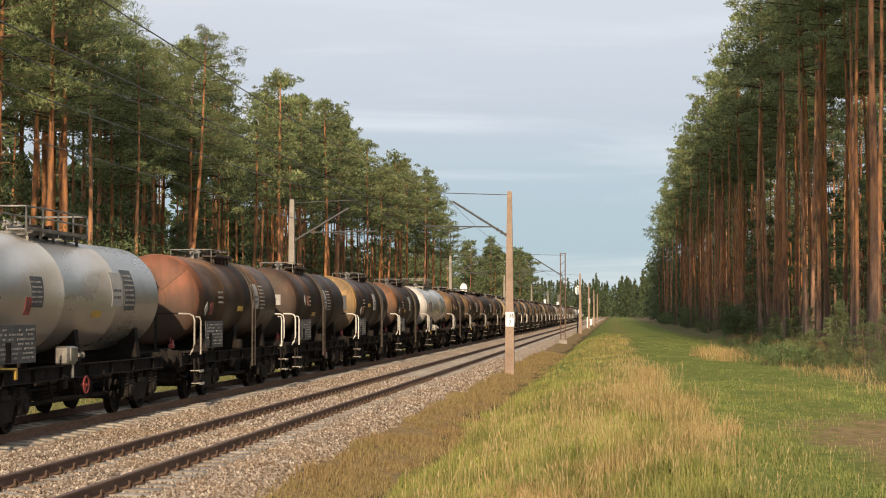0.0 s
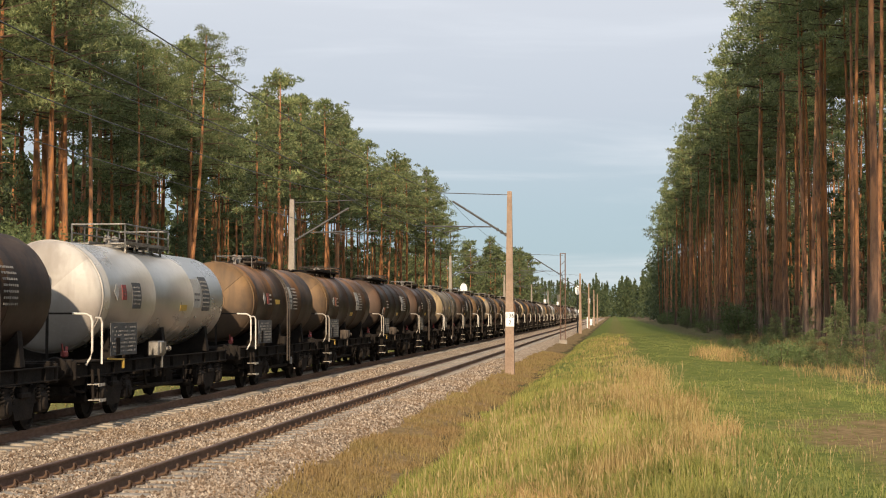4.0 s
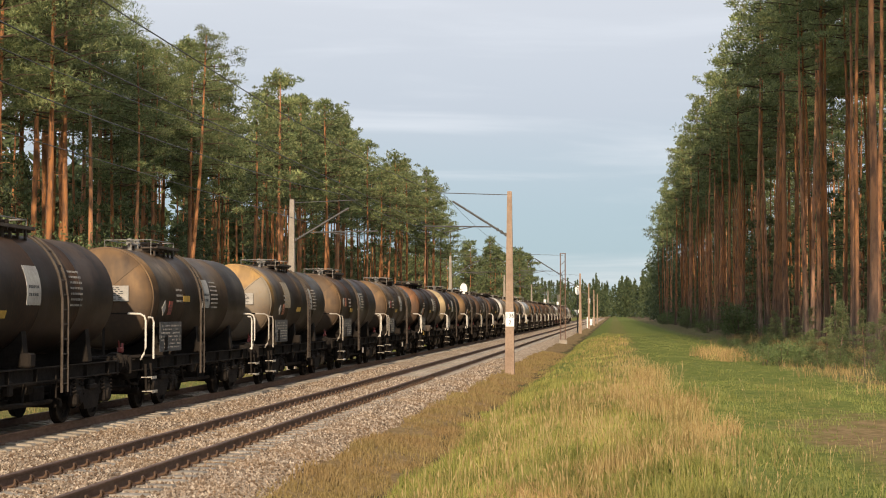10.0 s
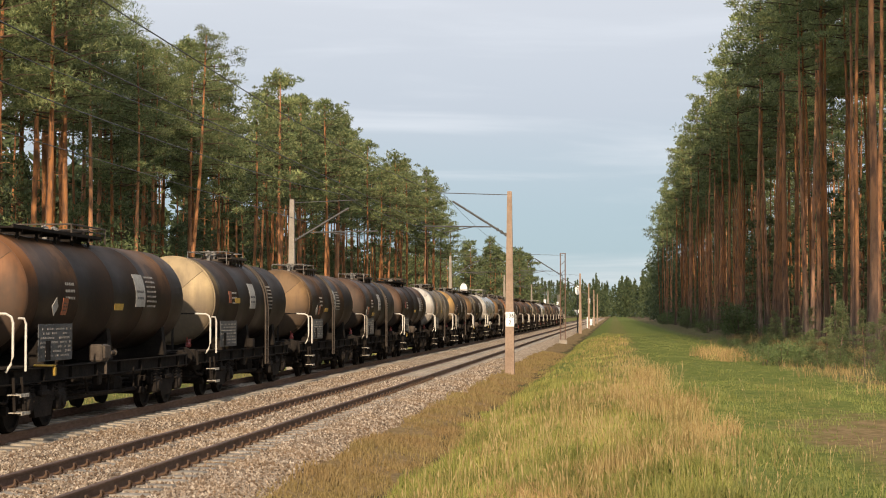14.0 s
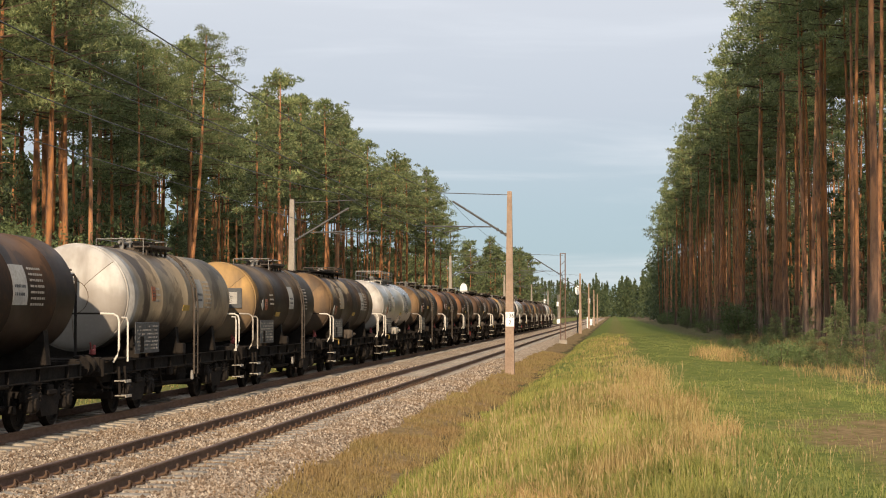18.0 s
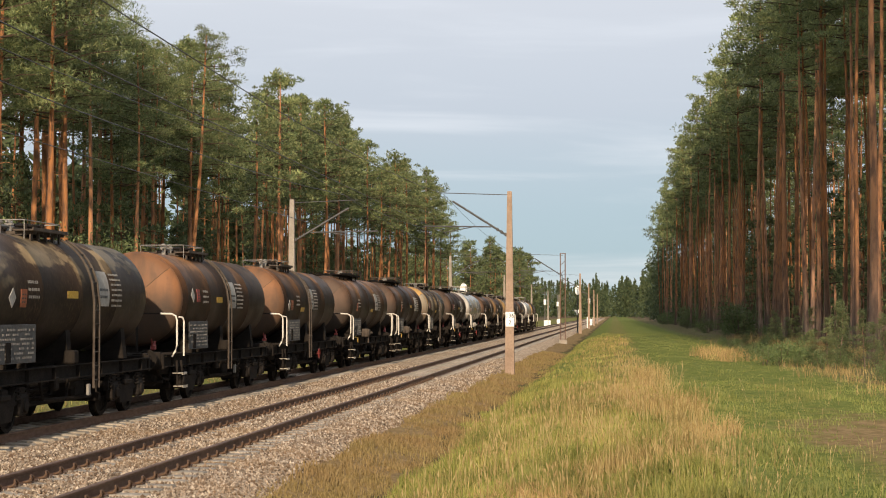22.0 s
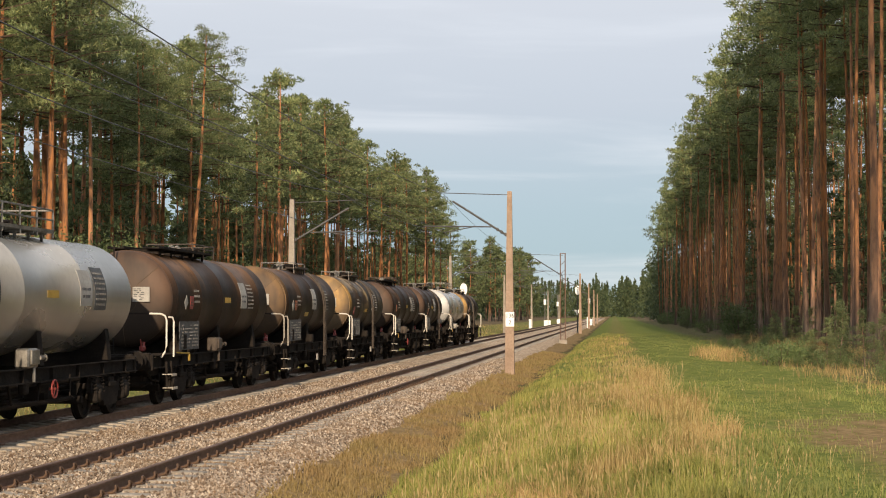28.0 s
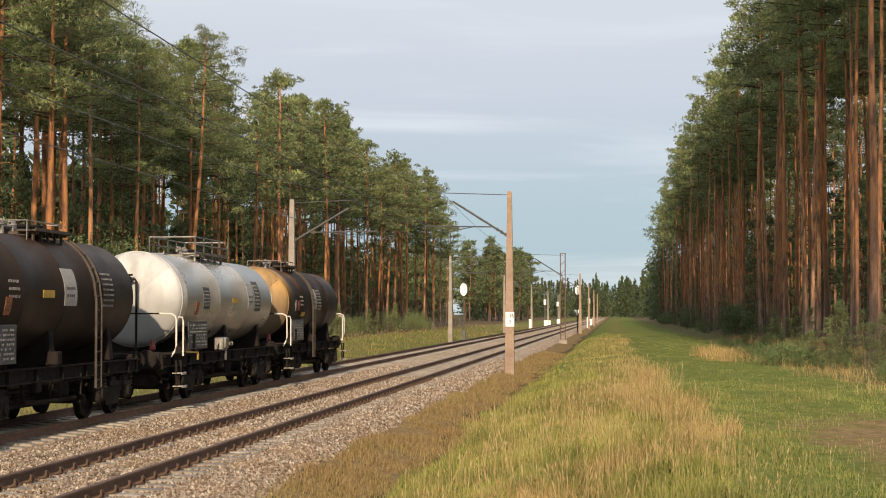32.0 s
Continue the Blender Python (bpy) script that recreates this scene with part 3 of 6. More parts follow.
def sleeper_mesh():
    g = Geo()
    secs = [(-1.30, 0.10, -0.195), (-1.28, 0.125, -0.165), (-0.95, 0.13, -0.158), (-0.55, 0.13, -0.160), (-0.3, 0.11, -0.192), (0.3, 0.11, -0.192),
            (0.55, 0.13, -0.160), (0.95, 0.13, -0.158), (1.28, 0.125, -0.165), (1.30, 0.10, -0.195)]
    vs, fs = [], []
    for x, w, z in secs:
        vs += [(x, -w - 0.03, -0.36), (x, -w, z - 0.01), (x, -w + 0.02, z), (x, w - 0.02, z), (x, w, z - 0.01), (x, w + 0.03, -0.36)]
    for i in range(len(secs) - 1):
        for k in range(5):
            fs.append((i * 6 + k, i * 6 + k + 1, (i + 1) * 6 + k + 1, (i + 1) * 6 + k)[::-1])
    fs += [(0, 1, 2, 3, 4, 5), tuple(54 + k for k in range(6))[::-1]]
    return g.add(vs, fs).mesh("sleeper", CONCRETE)


def clip_mesh():
    g = Geo()
    g.tube([(-0.02, -0.075, 0.0), (0.05, -0.08, 0.01), (0.075, -0.06, 0.055), (0.06, -0.025, 0.085), (0.06, 0.025, 0.085), (0.075, 0.06, 0.055), (0.05, 0.08, 0.01), (-0.02, 0.075, 0.0)], 0.016, 6)
    g.box((0.035, 0, -0.004), (0.08, 0.13, 0.02), 0.006)
    return g.mesh("rail_clip", CLIP_RUST)


def build_track(name, cx, label, count, clips):
    root = tagged(new(name), label, "railway track", "railway tracks", "structure")
    root.location = (cx, 0, 0)
    for sx in (-0.7535, 0.7535):
        ob = part("rail", shared("rail", rail_mesh), root, "rust-brown steel rail")
        ob.location = (sx, 0, 0)
    me = shared("sleeper", sleeper_mesh)
    for i in range(count):
        s = part("sleeper", me, root)
        s.location = (random.uniform(-0.02, 0.02), 14.05 + 0.6 * i, random.uniform(-0.006, 0.004))
        s.rotation_euler = (0, 0, random.uniform(-0.006, 0.006))
        if i < clips:
            for sx, way in ((-0.7535, 1), (-0.7535, -1), (0.7535, 1), (0.7535, -1)):
                c = part("rail_clip", shared("clip", clip_mesh), root)
                c.location = (sx + way * 0.065, 14.05 + 0.6 * i, -0.150)
                c.rotation_euler = (0, 0, 0 if way > 0 else math.pi)


build_track("near_track", NEAR_X, "railway track with rusty rails on pale concrete sleepers", 300, 74)
build_track("far_track", FAR_X, "railway track that the train runs on, concrete sleepers", 240, 0)


# ---- tank wagons ----
R, AXIS_Z = 1.13, 2.42
DECK, BAR_TOP, BAR_LOW = 1.14, 1.12, 0.86


def barrel_mesh(length, mat):
    def make():
        prof = [(0.0, R - 0.012), (0.012, R)]
        y = 0.5
        k = 0
        clad = mat.name.startswith("silver")
        while y < length - 0.3:
            step = 3.4 if clad else 2.25
            prof += [(y - 0.02, R), (y - 0.012, R + 0.004), (y + 0.012, R + 0.004), (y + 0.02, R)]
            y += step
            k += 1
        prof += [(length - 0.012, R), (length, R - 0.012)]
        return Geo().lathe(prof, "y", (0, 0, AXIS_Z), 56).mesh("barrel", mat, True)
    return shared(("barrel", length, mat.name), make)


# dished tank end: radius and how far it stands out there
DISH = [(0.001, 0.298), (0.28, 0.292), (0.50, 0.270), (0.74, 0.228), (0.94, 0.172), (1.045, 0.122), (1.10, 0.066), (1.118, 0.025), (1.118, 0.0)]


def dish_at(radius):
    return float(np.interp(radius, [q for q, _ in DISH[:8]], [d for _, d in DISH[:8]]))


def dish_mesh(mat, way):
    def make():
        g = Geo().lathe([(-d * way, q) for q, d in DISH[::-1]], "y", (0, 0, AXIS_Z), 56)
        if way > 0:
            g.f = [f[::-1] for f in g.f]
        return g.mesh("tank_end", mat, True)
    return shared(("dish", mat.name, way), make)


def skin(y0, y1, a0, a1, out, mat, name, n=8):
    """A thin plate bent to the barrel's side, from angle a0 to a1 above the horizontal."""
    def make():
        g = Geo()
        vs, fs = [], []
        for k in range(n + 1):
            w = radians(a0 + (a1 - a0) * k / n)
            for y in (y0, y1):
                for rr in (R - 0.01, R + out):
                    vs.append((math.cos(w) * rr, y, AXIS_Z + math.sin(w) * rr))
        for k in range(n):
            o, p = k * 4, k * 4 + 4
            fs += [(o + 1, o + 3, p + 3, p + 1), (o, o + 1, p + 1, p), (o + 3, o + 2, p + 2, p + 3)]
        fs += [(0, 2, 3, 1), (n * 4, n * 4 + 1, n * 4 + 3, n * 4 + 2)]
        return g.add(vs, fs).mesh(name, mat)
    return shared(("skin", y0, y1, a0, a1, out, mat.name), make)


def bars_on_skin(y0, y1, a0, a1, rows, out, mat, seed=1):
    """Rows of unreadable lettering as small raised bars on the barrel's side."""
    def make():
        rng = random.Random(seed)
        g = Geo()
        for k in range(rows):
            ac = a1 + (a0 - a1) * (k + 0.5) / rows
            h = abs(a1 - a0) / rows * 0.19
            y = y0
            while y < y1 - 0.03:
                w = min(rng.uniform(0.03, 0.085), y1 - y)
                vs = []
                for a in (ac - h, ac + h):
                    for yy in (y, y + w):
                        for rr in (R - 0.004, R + out):
                            vs.append((math.cos(radians(a)) * rr, yy, AXIS_Z + math.sin(radians(a)) * rr))
                g.add(vs, [(1, 3, 7, 5), (0, 1, 5, 4), (2, 6, 7, 3), (0, 2, 3, 1), (4, 5, 7, 6)])
                y += w + rng.uniform(0.025, 0.05)
        return g.mesh("lettering", mat)
    return shared(("bars", y0, y1, a0, a1, rows, seed, mat.name), make)


def bars_flat(w, h, rows, mat, seed, axis):
    """Lettering bars on a flat board, centred; axis is the way that the board faces."""
    def make():
        rng = random.Random(seed)
        g = Geo()
        for k in range(rows):
            z = h / 2 - (k + 0.5) * h / rows
            y = -w / 2
            while y < w / 2 - 0.03:
                b = min(rng.uniform(0.03, 0.11), w / 2 - y)
                c, s = (y + b / 2, z), (b, h / rows * 0.45)
                if rng.random() < 0.72:
                    if axis == "x":
                        g.box((0, c[0], c[1]), (0.008, s[0], s[1]))
                    else:
                        g.box((c[0], 0, c[1]), (s[0], 0.008, s[1]))
                y += b + rng.uniform(0.025, 0.05)
        return g.mesh("lettering", mat)
    return shared(("flat", w, h, rows, seed, mat.name, axis), make)


def wheelset_mesh():
    g = Geo()
    for sx in (-1, 1):
        g.lathe([(sx * 0.68, 0.05), (sx * 0.68, 0.485), (sx * 0.712, 0.485), (sx * 0.715, 0.462), (sx * 0.815, 0.455), (sx * 0.815, 0.39),
                 (sx * 0.77, 0.37), (sx * 0.755, 0.15), (sx * 0.80, 0.12), (sx * 0.80, 0.05)], "x", (0, 0, 0), 16)
    g.tube([(-1.02, 0, 0), (1.02, 0, 0)], 0.075, 8)
    for k in range(3):
        w = 2 * math.pi * k / 3
        g.box((0.825, math.cos(w) * 0.25, math.sin(w) * 0.25), (0.02, 0.06, 0.06), 0.01)
    return g.mesh("wheelset", WHEEL)


def bogie_frame_mesh():
    g = Geo()
    for sx in (-1, 1):
        x = sx * 1.02
        pts = [(-1.28, 0.70), (-1.20, 0.80), (-0.62, 0.82), (-0.38, 0.62), (0.38, 0.62), (0.62, 0.82), (1.20, 0.80), (1.28, 0.70)]
        low = [(-1.28, 0.52), (-1.15, 0.54), (-0.55, 0.50), (-0.42, 0.24), (0.42, 0.24), (0.55, 0.50), (1.15, 0.54), (1.28, 0.52)]
        vs = [(x + d, y, z) for d in (-0.05, 0.05) for y, z in pts + low]
        fs = []
        for k in range(7):
            fs += [(16 + k, 17 + k, 25 + k, 24 + k)[::-1], (k, k + 1, 9 + k, 8 + k), (k, 16 + k, 17 + k, k + 1)[::-1], (8 + k, 9 + k, 25 + k, 24 + k)[::-1]]
        fs += [(0, 8, 24, 16), (7, 23, 31, 15)]
        g.add(vs, fs)
        g.box((x + sx * 0.06, 0, 0.66), (0.10, 0.50, 0.10), 0.02)
    g.box((0, 0, 0.70), (2.2, 0.34, 0.22), 0.03)
    for y in (-1.26, 1.26):
        g.box((0, y, 0.66), (2.0, 0.09, 0.12), 0.02)
    return g.mesh("bogie_frame", FRAME_BLACK)


def axle_box_mesh():
    g = Geo()
    g.box((0, 0, 0.02), (0.20, 0.44, 0.36), 0.05)
    g.lathe([(0.10, 0.12), (0.14, 0.11), (0.145, 0.001)], "x", (0, 0, 0), 12)
    return g.mesh("axle_box", FRAME_BLACK)


def spring_mesh():
    pts = [(math.cos(k * 1.25) * 0.065, math.sin(k * 1.25) * 0.065, -0.14 + 0.28 * k / 20) for k in range(21)]
    return Geo().tube(pts, 0.018, 4).mesh("spring", FRAME_BLACK)


def brake_block_mesh():
    g = Geo()
    g.box((0, 0, 0), (0.10, 0.09, 0.36), 0.025)
    g.tube([(0, 0.02, 0.16), (0, 0.02, 0.42)], 0.025, 6)
    return g.mesh("brake_block", FRAME_BLACK)


def brake_beam_mesh():
    return Geo().box((0, 0, 0), (1.9, 0.10, 0.16), 0.03).mesh("brake_beam", FRAME_BLACK)


def brake_rod_mesh():
    return Geo().box((0, 0, 0), (0.08, 2.5, 0.12), 0.02).mesh("brake_rod", FRAME_BLACK)


def build_bogie(parent, y):
    frame_part = part("bogie", shared("bogie", bogie_frame_mesh), parent)
    frame_part.location = (0, y, 0)
    for ay in (-0.9, 0.9):
        w = part("wheelset", shared("wheelset", wheelset_mesh), frame_part)
        w.location = (0, ay, 0.46)
        AXLES.setdefault(ay, []).append(w)
        for sx in (-1, 1):
            b = part("axle_box", shared("axle_box", axle_box_mesh), frame_part)
            b.location = (sx * 1.03, ay, 0.48)
            if sx < 0:
                b.rotation_euler = (0, 0, math.pi)
        for sy in (-0.24, 0.24):
            s = part("spring", shared("spring", spring_mesh), frame_part)
            s.location = (1.07, ay + sy, 0.68)
        k = part("brake_block", shared("brake_block", brake_block_mesh), frame_part)
        k.location = (0.76, ay + (0.53 if ay < 0 else -0.53), 0.50)
    for by in (-1.42, -0.36, 0.36, 1.42):
        bb = part("brake_beam", shared("brake_beam", brake_beam_mesh), frame_part)
        bb.location = (0, by, 0.40)
    for bx in (-0.35, 0.35):
        rod = part("brake_rod", shared("brake_rod", brake_rod_mesh), frame_part)
        rod.location = (bx, 0, 0.50)
    return frame_part


def sole_bar_mesh(length):
    def make():
        g = Geo()
        y0, y1 = -1.5, length + 0.42
        m, h = (y0 + y1) / 2, y1 - y0
        g.box((0, m, 0.99), (0.02, h, 0.26))
        g.box((0.05, m, 1.11), (0.10, h, 0.02))
        g.box((0.05, m, 0.87), (0.10, h, 0.02))
        for k in range(8):
            g.box((0.045, y0 + h * (k + 0.5) / 8, 0.99), (0.07, 0.015, 0.22))
        return g.mesh("sole_bar", FRAME_BLACK)
    return shared(("sole", length), make)


def headstock_mesh():
    g = Geo()
    g.box((0, 0, 0.99), (2.2, 0.12, 0.36), 0.02)
    for sx in (-0.875, 0.875):
        g.box((sx, -0.03, 1.05), (0.32, 0.14, 0.32), 0.02)
    g.box((0, -0.07, 1.0), (0.34, 0.12, 0.24), 0.02)
    return g.mesh("headstock", FRAME_BLACK)


def buffer_mesh():
    g = Geo()
    g.lathe([(0, 0.13), (-0.30, 0.115), (-0.31, 0.085), (-0.54, 0.08), (-0.55, 0.15)], "y", (0, 0, 0), 14)
    return g.mesh("buffer", FRAME_BLACK)


def buffer_head_mesh():
    g = Geo()
    g.lathe([(-0.55, 0.05), (-0.555, 0.21), (-0.57, 0.225), (-0.60, 0.20), (-0.615, 0.001)], "y", (0, 0, 0), 18)
    return g.mesh("buffer_head", FRAME_BLACK)


def coupling_mesh():
    g = Geo()
    g.box((0, -0.18, 0), (0.07, 0.30, 0.11), 0.02)
    g.tube([(0.0, -0.30, 0.05), (0.0, -0.40, 0.03), (0, -0.42, -0.06), (0, -0.34, -0.09)], 0.035, 8)
    g.tube([(-0.10, -0.20, -0.05), (-0.10, -0.34, -0.38), (0.10, -0.34, -0.38), (0.10, -0.20, -0.05)], 0.022, 6)
    return g.mesh("coupling", FRAME_BLACK)


def hose_mesh():
    return Geo().tube([(0.42, -0.02, -0.05), (0.44, -0.22, -0.14), (0.44, -0.30, -0.34), (0.40, -0.18, -0.46)], 0.025, 6).mesh("brake_hose", FRAME_BLACK)


def saddle_mesh():
    g = Geo()
    vs, fs = [], []
    n = 12
    for d in (-0.12, 0.12):
        for k in range(n + 1):
            w = radians(-145 + 110 * k / n)
            vs.append((math.cos(w) * (R + 0.005), d, AXIS_Z + math.sin(w) * (R + 0.005)))
        for k in range(n + 1):
            vs.append((-1.0 + 2.0 * k / n, d, DECK))
    m = (n + 1) * 2
    for k in range(n):
        fs += [(k, k + 1, n + 2 + k, n + 1 + k), (m + k, m + n + 1 + k, m + n + 2 + k, m + k + 1), (n + 1 + k, n + 2 + k, m + n + 2 + k, m + n + 1 + k)]
    fs += [(0, n + 1, m + n + 1, m), (n, m + n, m + 2 * n + 1, 2 * n + 1)]
    g.add(vs, fs)
    return g.mesh("saddle", FRAME_BLACK)


def stringer_mesh():
    """One stringer of the side ladder, bent over the barrel."""
    way = []
    for k in range(8):
        w = radians(62 - 50 * k / 7)
        way.append((math.cos(w) * (R + 0.10), 0, AXIS_Z + math.sin(w) * (R + 0.10)))
    way += [(R + 0.12, 0, AXIS_Z - 0.1), (R + 0.12, 0, 0.64)]
    return Geo().tube(way, 0.026, 6).mesh("ladder_stringer", RUSTY)


def rung_mesh():
    return Geo().tube([(0, -0.16, 0), (0, 0.16, 0)], 0.014, 5).mesh("ladder_rung", RUSTY)


def build_ladder(parent, y):
    first = None
    for d in (-0.16, 0.16):
        st = part("ladder_stringer", shared("stringer", stringer_mesh), parent)
        st.location = (0, y + d, 0)
        first = first or st
    for k in range(10):
        z = 0.80 + k * 0.27
        if z < AXIS_Z:
            x = R + 0.12
        else:
            x = math.sqrt((R + 0.10) ** 2 - min(z - AXIS_Z, R * 0.95) ** 2)
        r = part("ladder_rung", shared("rung", rung_mesh), first)
        r.location = (x, 0.16, z)


def walkway_mesh(bit, length, mat):
    def make():
        top = AXIS_Z + R
        if bit == "board":
            g = Geo().box((0, 0, top + 0.07), (0.38, length, 0.035), 0.008)
            for sx in (-0.19, 0.19):
                g.box((sx, 0, top + 0.09), (0.02, length, 0.06))
            return g.mesh("walkway_board", mat)
        g = Geo().box((0, 0, top + 0.03), (1.2, 0.05, 0.05))
        for sx in (-0.5, 0.5):
            g.box((sx, 0, top - 0.06), (0.05, 0.048, 0.20))
        return g.mesh("walkway_bearer", mat)
    return shared(("walk", bit, length, mat.name), make)


def dome_mesh():
    g = Geo()
    top = AXIS_Z + R
    g.lathe([(top - 0.08, 0.34), (top + 0.16, 0.34), (top + 0.17, 0.39), (top + 0.20, 0.39), (top + 0.22, 0.33), (top + 0.25, 0.001)], "z", (0, 0, 0), 20)
    for k in range(6):
        w = 2 * math.pi * k / 6
        g.box((math.cos(w) * 0.40, math.sin(w) * 0.40, top + 0.17), (0.07, 0.07, 0.12), 0.015)
    return g.mesh("manhole", FRAME_BLACK)


def valve_mesh():
    """Pale spring-loaded valve gear beside the manhole."""
    g = Geo()
    top = AXIS_Z + R
    for sy in (-0.28, 0.28):
        g.tube([(0, sy, top), (0, sy, top + 0.18)], 0.05, 8)
        g.lathe([(top + 0.18, 0.09), (top + 0.22, 0.09), (top + 0.22, 0.03), (top + 0.28, 0.03), (top + 0.29, 0.001)], "z", (0, sy, 0), 10)
        g.tube([(0, sy - 0.16, top + 0.25), (0, sy, top + 0.20), (0, sy + 0.16, top + 0.25)], 0.022, 6)
    g.tube([(0, -0.5, top + 0.15), (0, 0.5, top + 0.15)], 0.03, 6)
    return g.mesh("valve", LETTER)


def low_rail_mesh(length, height, mat):
    """Guard rail round the top walkway."""
    def make():
        g = Geo()
        top = AXIS_Z + R + 0.07
        n = max(2, round(length / 1.0))
        for sx in (-0.6, 0.6):
            for k in range(n + 1):
                y = -length / 2 + length * k / n
                g.tube([(sx, y, top - 0.1), (sx, y, top + height)], 0.02, 5)
            for hz in (height, height * 0.55):
                g.tube([(sx, -length / 2, top + hz), (sx, length / 2, top + hz)], 0.018, 5)
        for y in (-length / 2, length / 2):
            g.tube([(-0.6, y, top + height), (0.6, y, top + height)], 0.018, 5)
        return g.mesh("guard_rail", mat)
    return shared(("guard", length, height, mat.name), make)


def bow_rail_mesh():
    """Thin single hand bar over the walkway."""
    g = Geo()
    top = AXIS_Z + R
    for x in (-0.55, 0.55):
        g.tube([(x, -1.0, top - 0.12), (x, -1.0, top + 0.24), (x, 1.0, top + 0.24), (x, 1.0, top - 0.12)], 0.012, 5)
    for y in (-1.0, 1.0):
        g.tube([(-0.55, y, top + 0.24), (0.55, y, top + 0.24)], 0.012, 5)
    return g.mesh("hand_bar", LETTER)


def corner_rail_mesh(bit, dirty=False):
    def make():
        g = Geo()
        if bit == "bent":
            g.tube([(0.95, 0, 2.08), (1.22, 0, 2.07), (1.31, 0, 2.02), (1.34, 0, 1.92), (1.34, 0, 1.36), (1.30, 0.0, 1.22), (1.22, 0, 1.10)], 0.022, 7)
        elif bit == "straight":
            g.tube([(1.25, -0.12, 2.0), (1.32, -0.04, 1.99), (1.34, 0, 1.90), (1.34, 0, 1.10)], 0.021, 7)
        else:
            g.tube([(-0.95, 0, 2.08), (0.95, 0, 2.08)], 0.02, 6)
        return g.mesh("handrail", FRAME_BLACK if bit == "bar" else RAIL_GRIMY if dirty else RAIL_WHITE)
    return shared(("corner", bit, dirty), make)


def platform_mesh():
    g = Geo()
    g.box((0, -0.82, DECK + 0.02), (2.5, 1.38, 0.03), 0.008)
    for k in range(5):
        g.box((0, -1.36 + k * 0.26, DECK + 0.038), (2.44, 0.02, 0.012))
    return g.mesh("end_platform", FRAME_BLACK)


def step_mesh(bit):
    def make():
        g = Geo()
        if bit == "bracket":
            g.box((1.30, 0.03, 0.70), (0.05, 0.03, 0.62), 0.008, Matrix.Rotation(radians(7), 3, "X"))
            return g.mesh("step_bracket", FRAME_BLACK)
        g.box((1.33, 0, 0), (0.22, 0.42, 0.02), 0.006)
        g.box((1.445, 0, -0.008), (0.014, 0.42, 0.06), 0.004)
        return g.mesh("step", STEP_EDGE)
    return shared(("step", bit), make)


def handwheel_mesh():
    g = Geo()
    ring = [(0, math.cos(2 * math.pi * k / 12) * 0.16, math.sin(2 * math.pi * k / 12) * 0.16) for k in range(13)]
    g.tube(ring, 0.018, 5, closed=False)
    for k in range(3):
        w = 2 * math.pi * k / 3
        g.tube([(0, 0, 0), (0, math.cos(w) * 0.16, math.sin(w) * 0.16)], 0.014, 5)
    g.tube([(-0.10, 0, 0), (0.02, 0, 0)], 0.03, 6)
    return g.mesh("handwheel", RED)


def red_valve_mesh():
    g = Geo()
    g.box((0, 0, 0), (0.10, 0.20, 0.12), 0.03)
    g.tube([(0, -0.1, 0.04), (0, -0.16, 0.2)], 0.018, 5)
    g.tube([(0, 0.1, 0.04), (0, 0.12, 0.14)], 0.03, 6)
    return g.mesh("end_valve", RED)


def valve_box_mesh(mat):
    g = Geo()
    g.box((0, 0, 0), (0.26, 0.50, 0.34), 0.03)
    g.box((0.15, 0, 0.02), (0.05, 0.38, 0.26), 0.012)
    g.tube([(0.16, 0.20, 0.0), (0.16, 0.42, 0.0)], 0.04, 8)
    g.lathe([(0.40, 0.07), (0.45, 0.07), (0.45, 0.001)], "y", (0.16, 0, 0.0), 10)
    g.tube([(0.10, 0.1, -0.15), (0.10, 0.1, -0.42)], 0.03, 6)
    return g.mesh("outlet_box", mat)


def brake_gear_mesh():
    g = Geo()
    g.lathe([(-0.45, 0.001), (-0.44, 0.16), (-0.38, 0.19), (0.38, 0.19), (0.44, 0.16), (0.45, 0.001)], "y", (0.3, 0, 0.72), 16)
    g.box((0.72, 0.55, 0.74), (0.30, 0.34, 0.22), 0.04)
    g.tube([(0.9, -2.2, 0.80), (0.9, 2.4, 0.80)], 0.03, 6)
    g.tube([(0.55, -2.6, 0.66), (0.55, 2.8, 0.66)], 0.025, 6)
    g.box((1.05, -1.1, 0.80), (0.14, 0.24, 0.26), 0.03)
    g.tube([(1.12, 1.2, 0.95), (1.12, 1.2, 0.55), (1.12, 1.45, 0.50)], 0.02, 5)
    g.lathe([(-0.75, 0.001), (-0.74, 0.17), (-0.68, 0.20), (0.68, 0.20), (0.74, 0.17), (0.75, 0.001)], "y", (-0.35, -0.4, 0.66), 14)
    g.box((0.1, 0, 0.90), (0.5, 5.2, 0.26), 0.03)
    g.box((0.45, 1.5, 0.60), (0.5, 0.7, 0.34), 0.06)
    g.box((0.30, -1.9, 0.56), (0.6, 0.5, 0.30), 0.06)
    for x in (-0.55, 0.15, 0.75):
        g.tube([(x, -2.6, 0.44), (x, 2.8, 0.44)], 0.045, 6)
    g.tube([(0.95, -1.6, 0.84), (0.98, -1.5, 0.52), (0.98, -0.2, 0.50), (0.95, 0.0, 0.84)], 0.028, 6)
    return g.mesh("brake_gear", FRAME_BLACK)


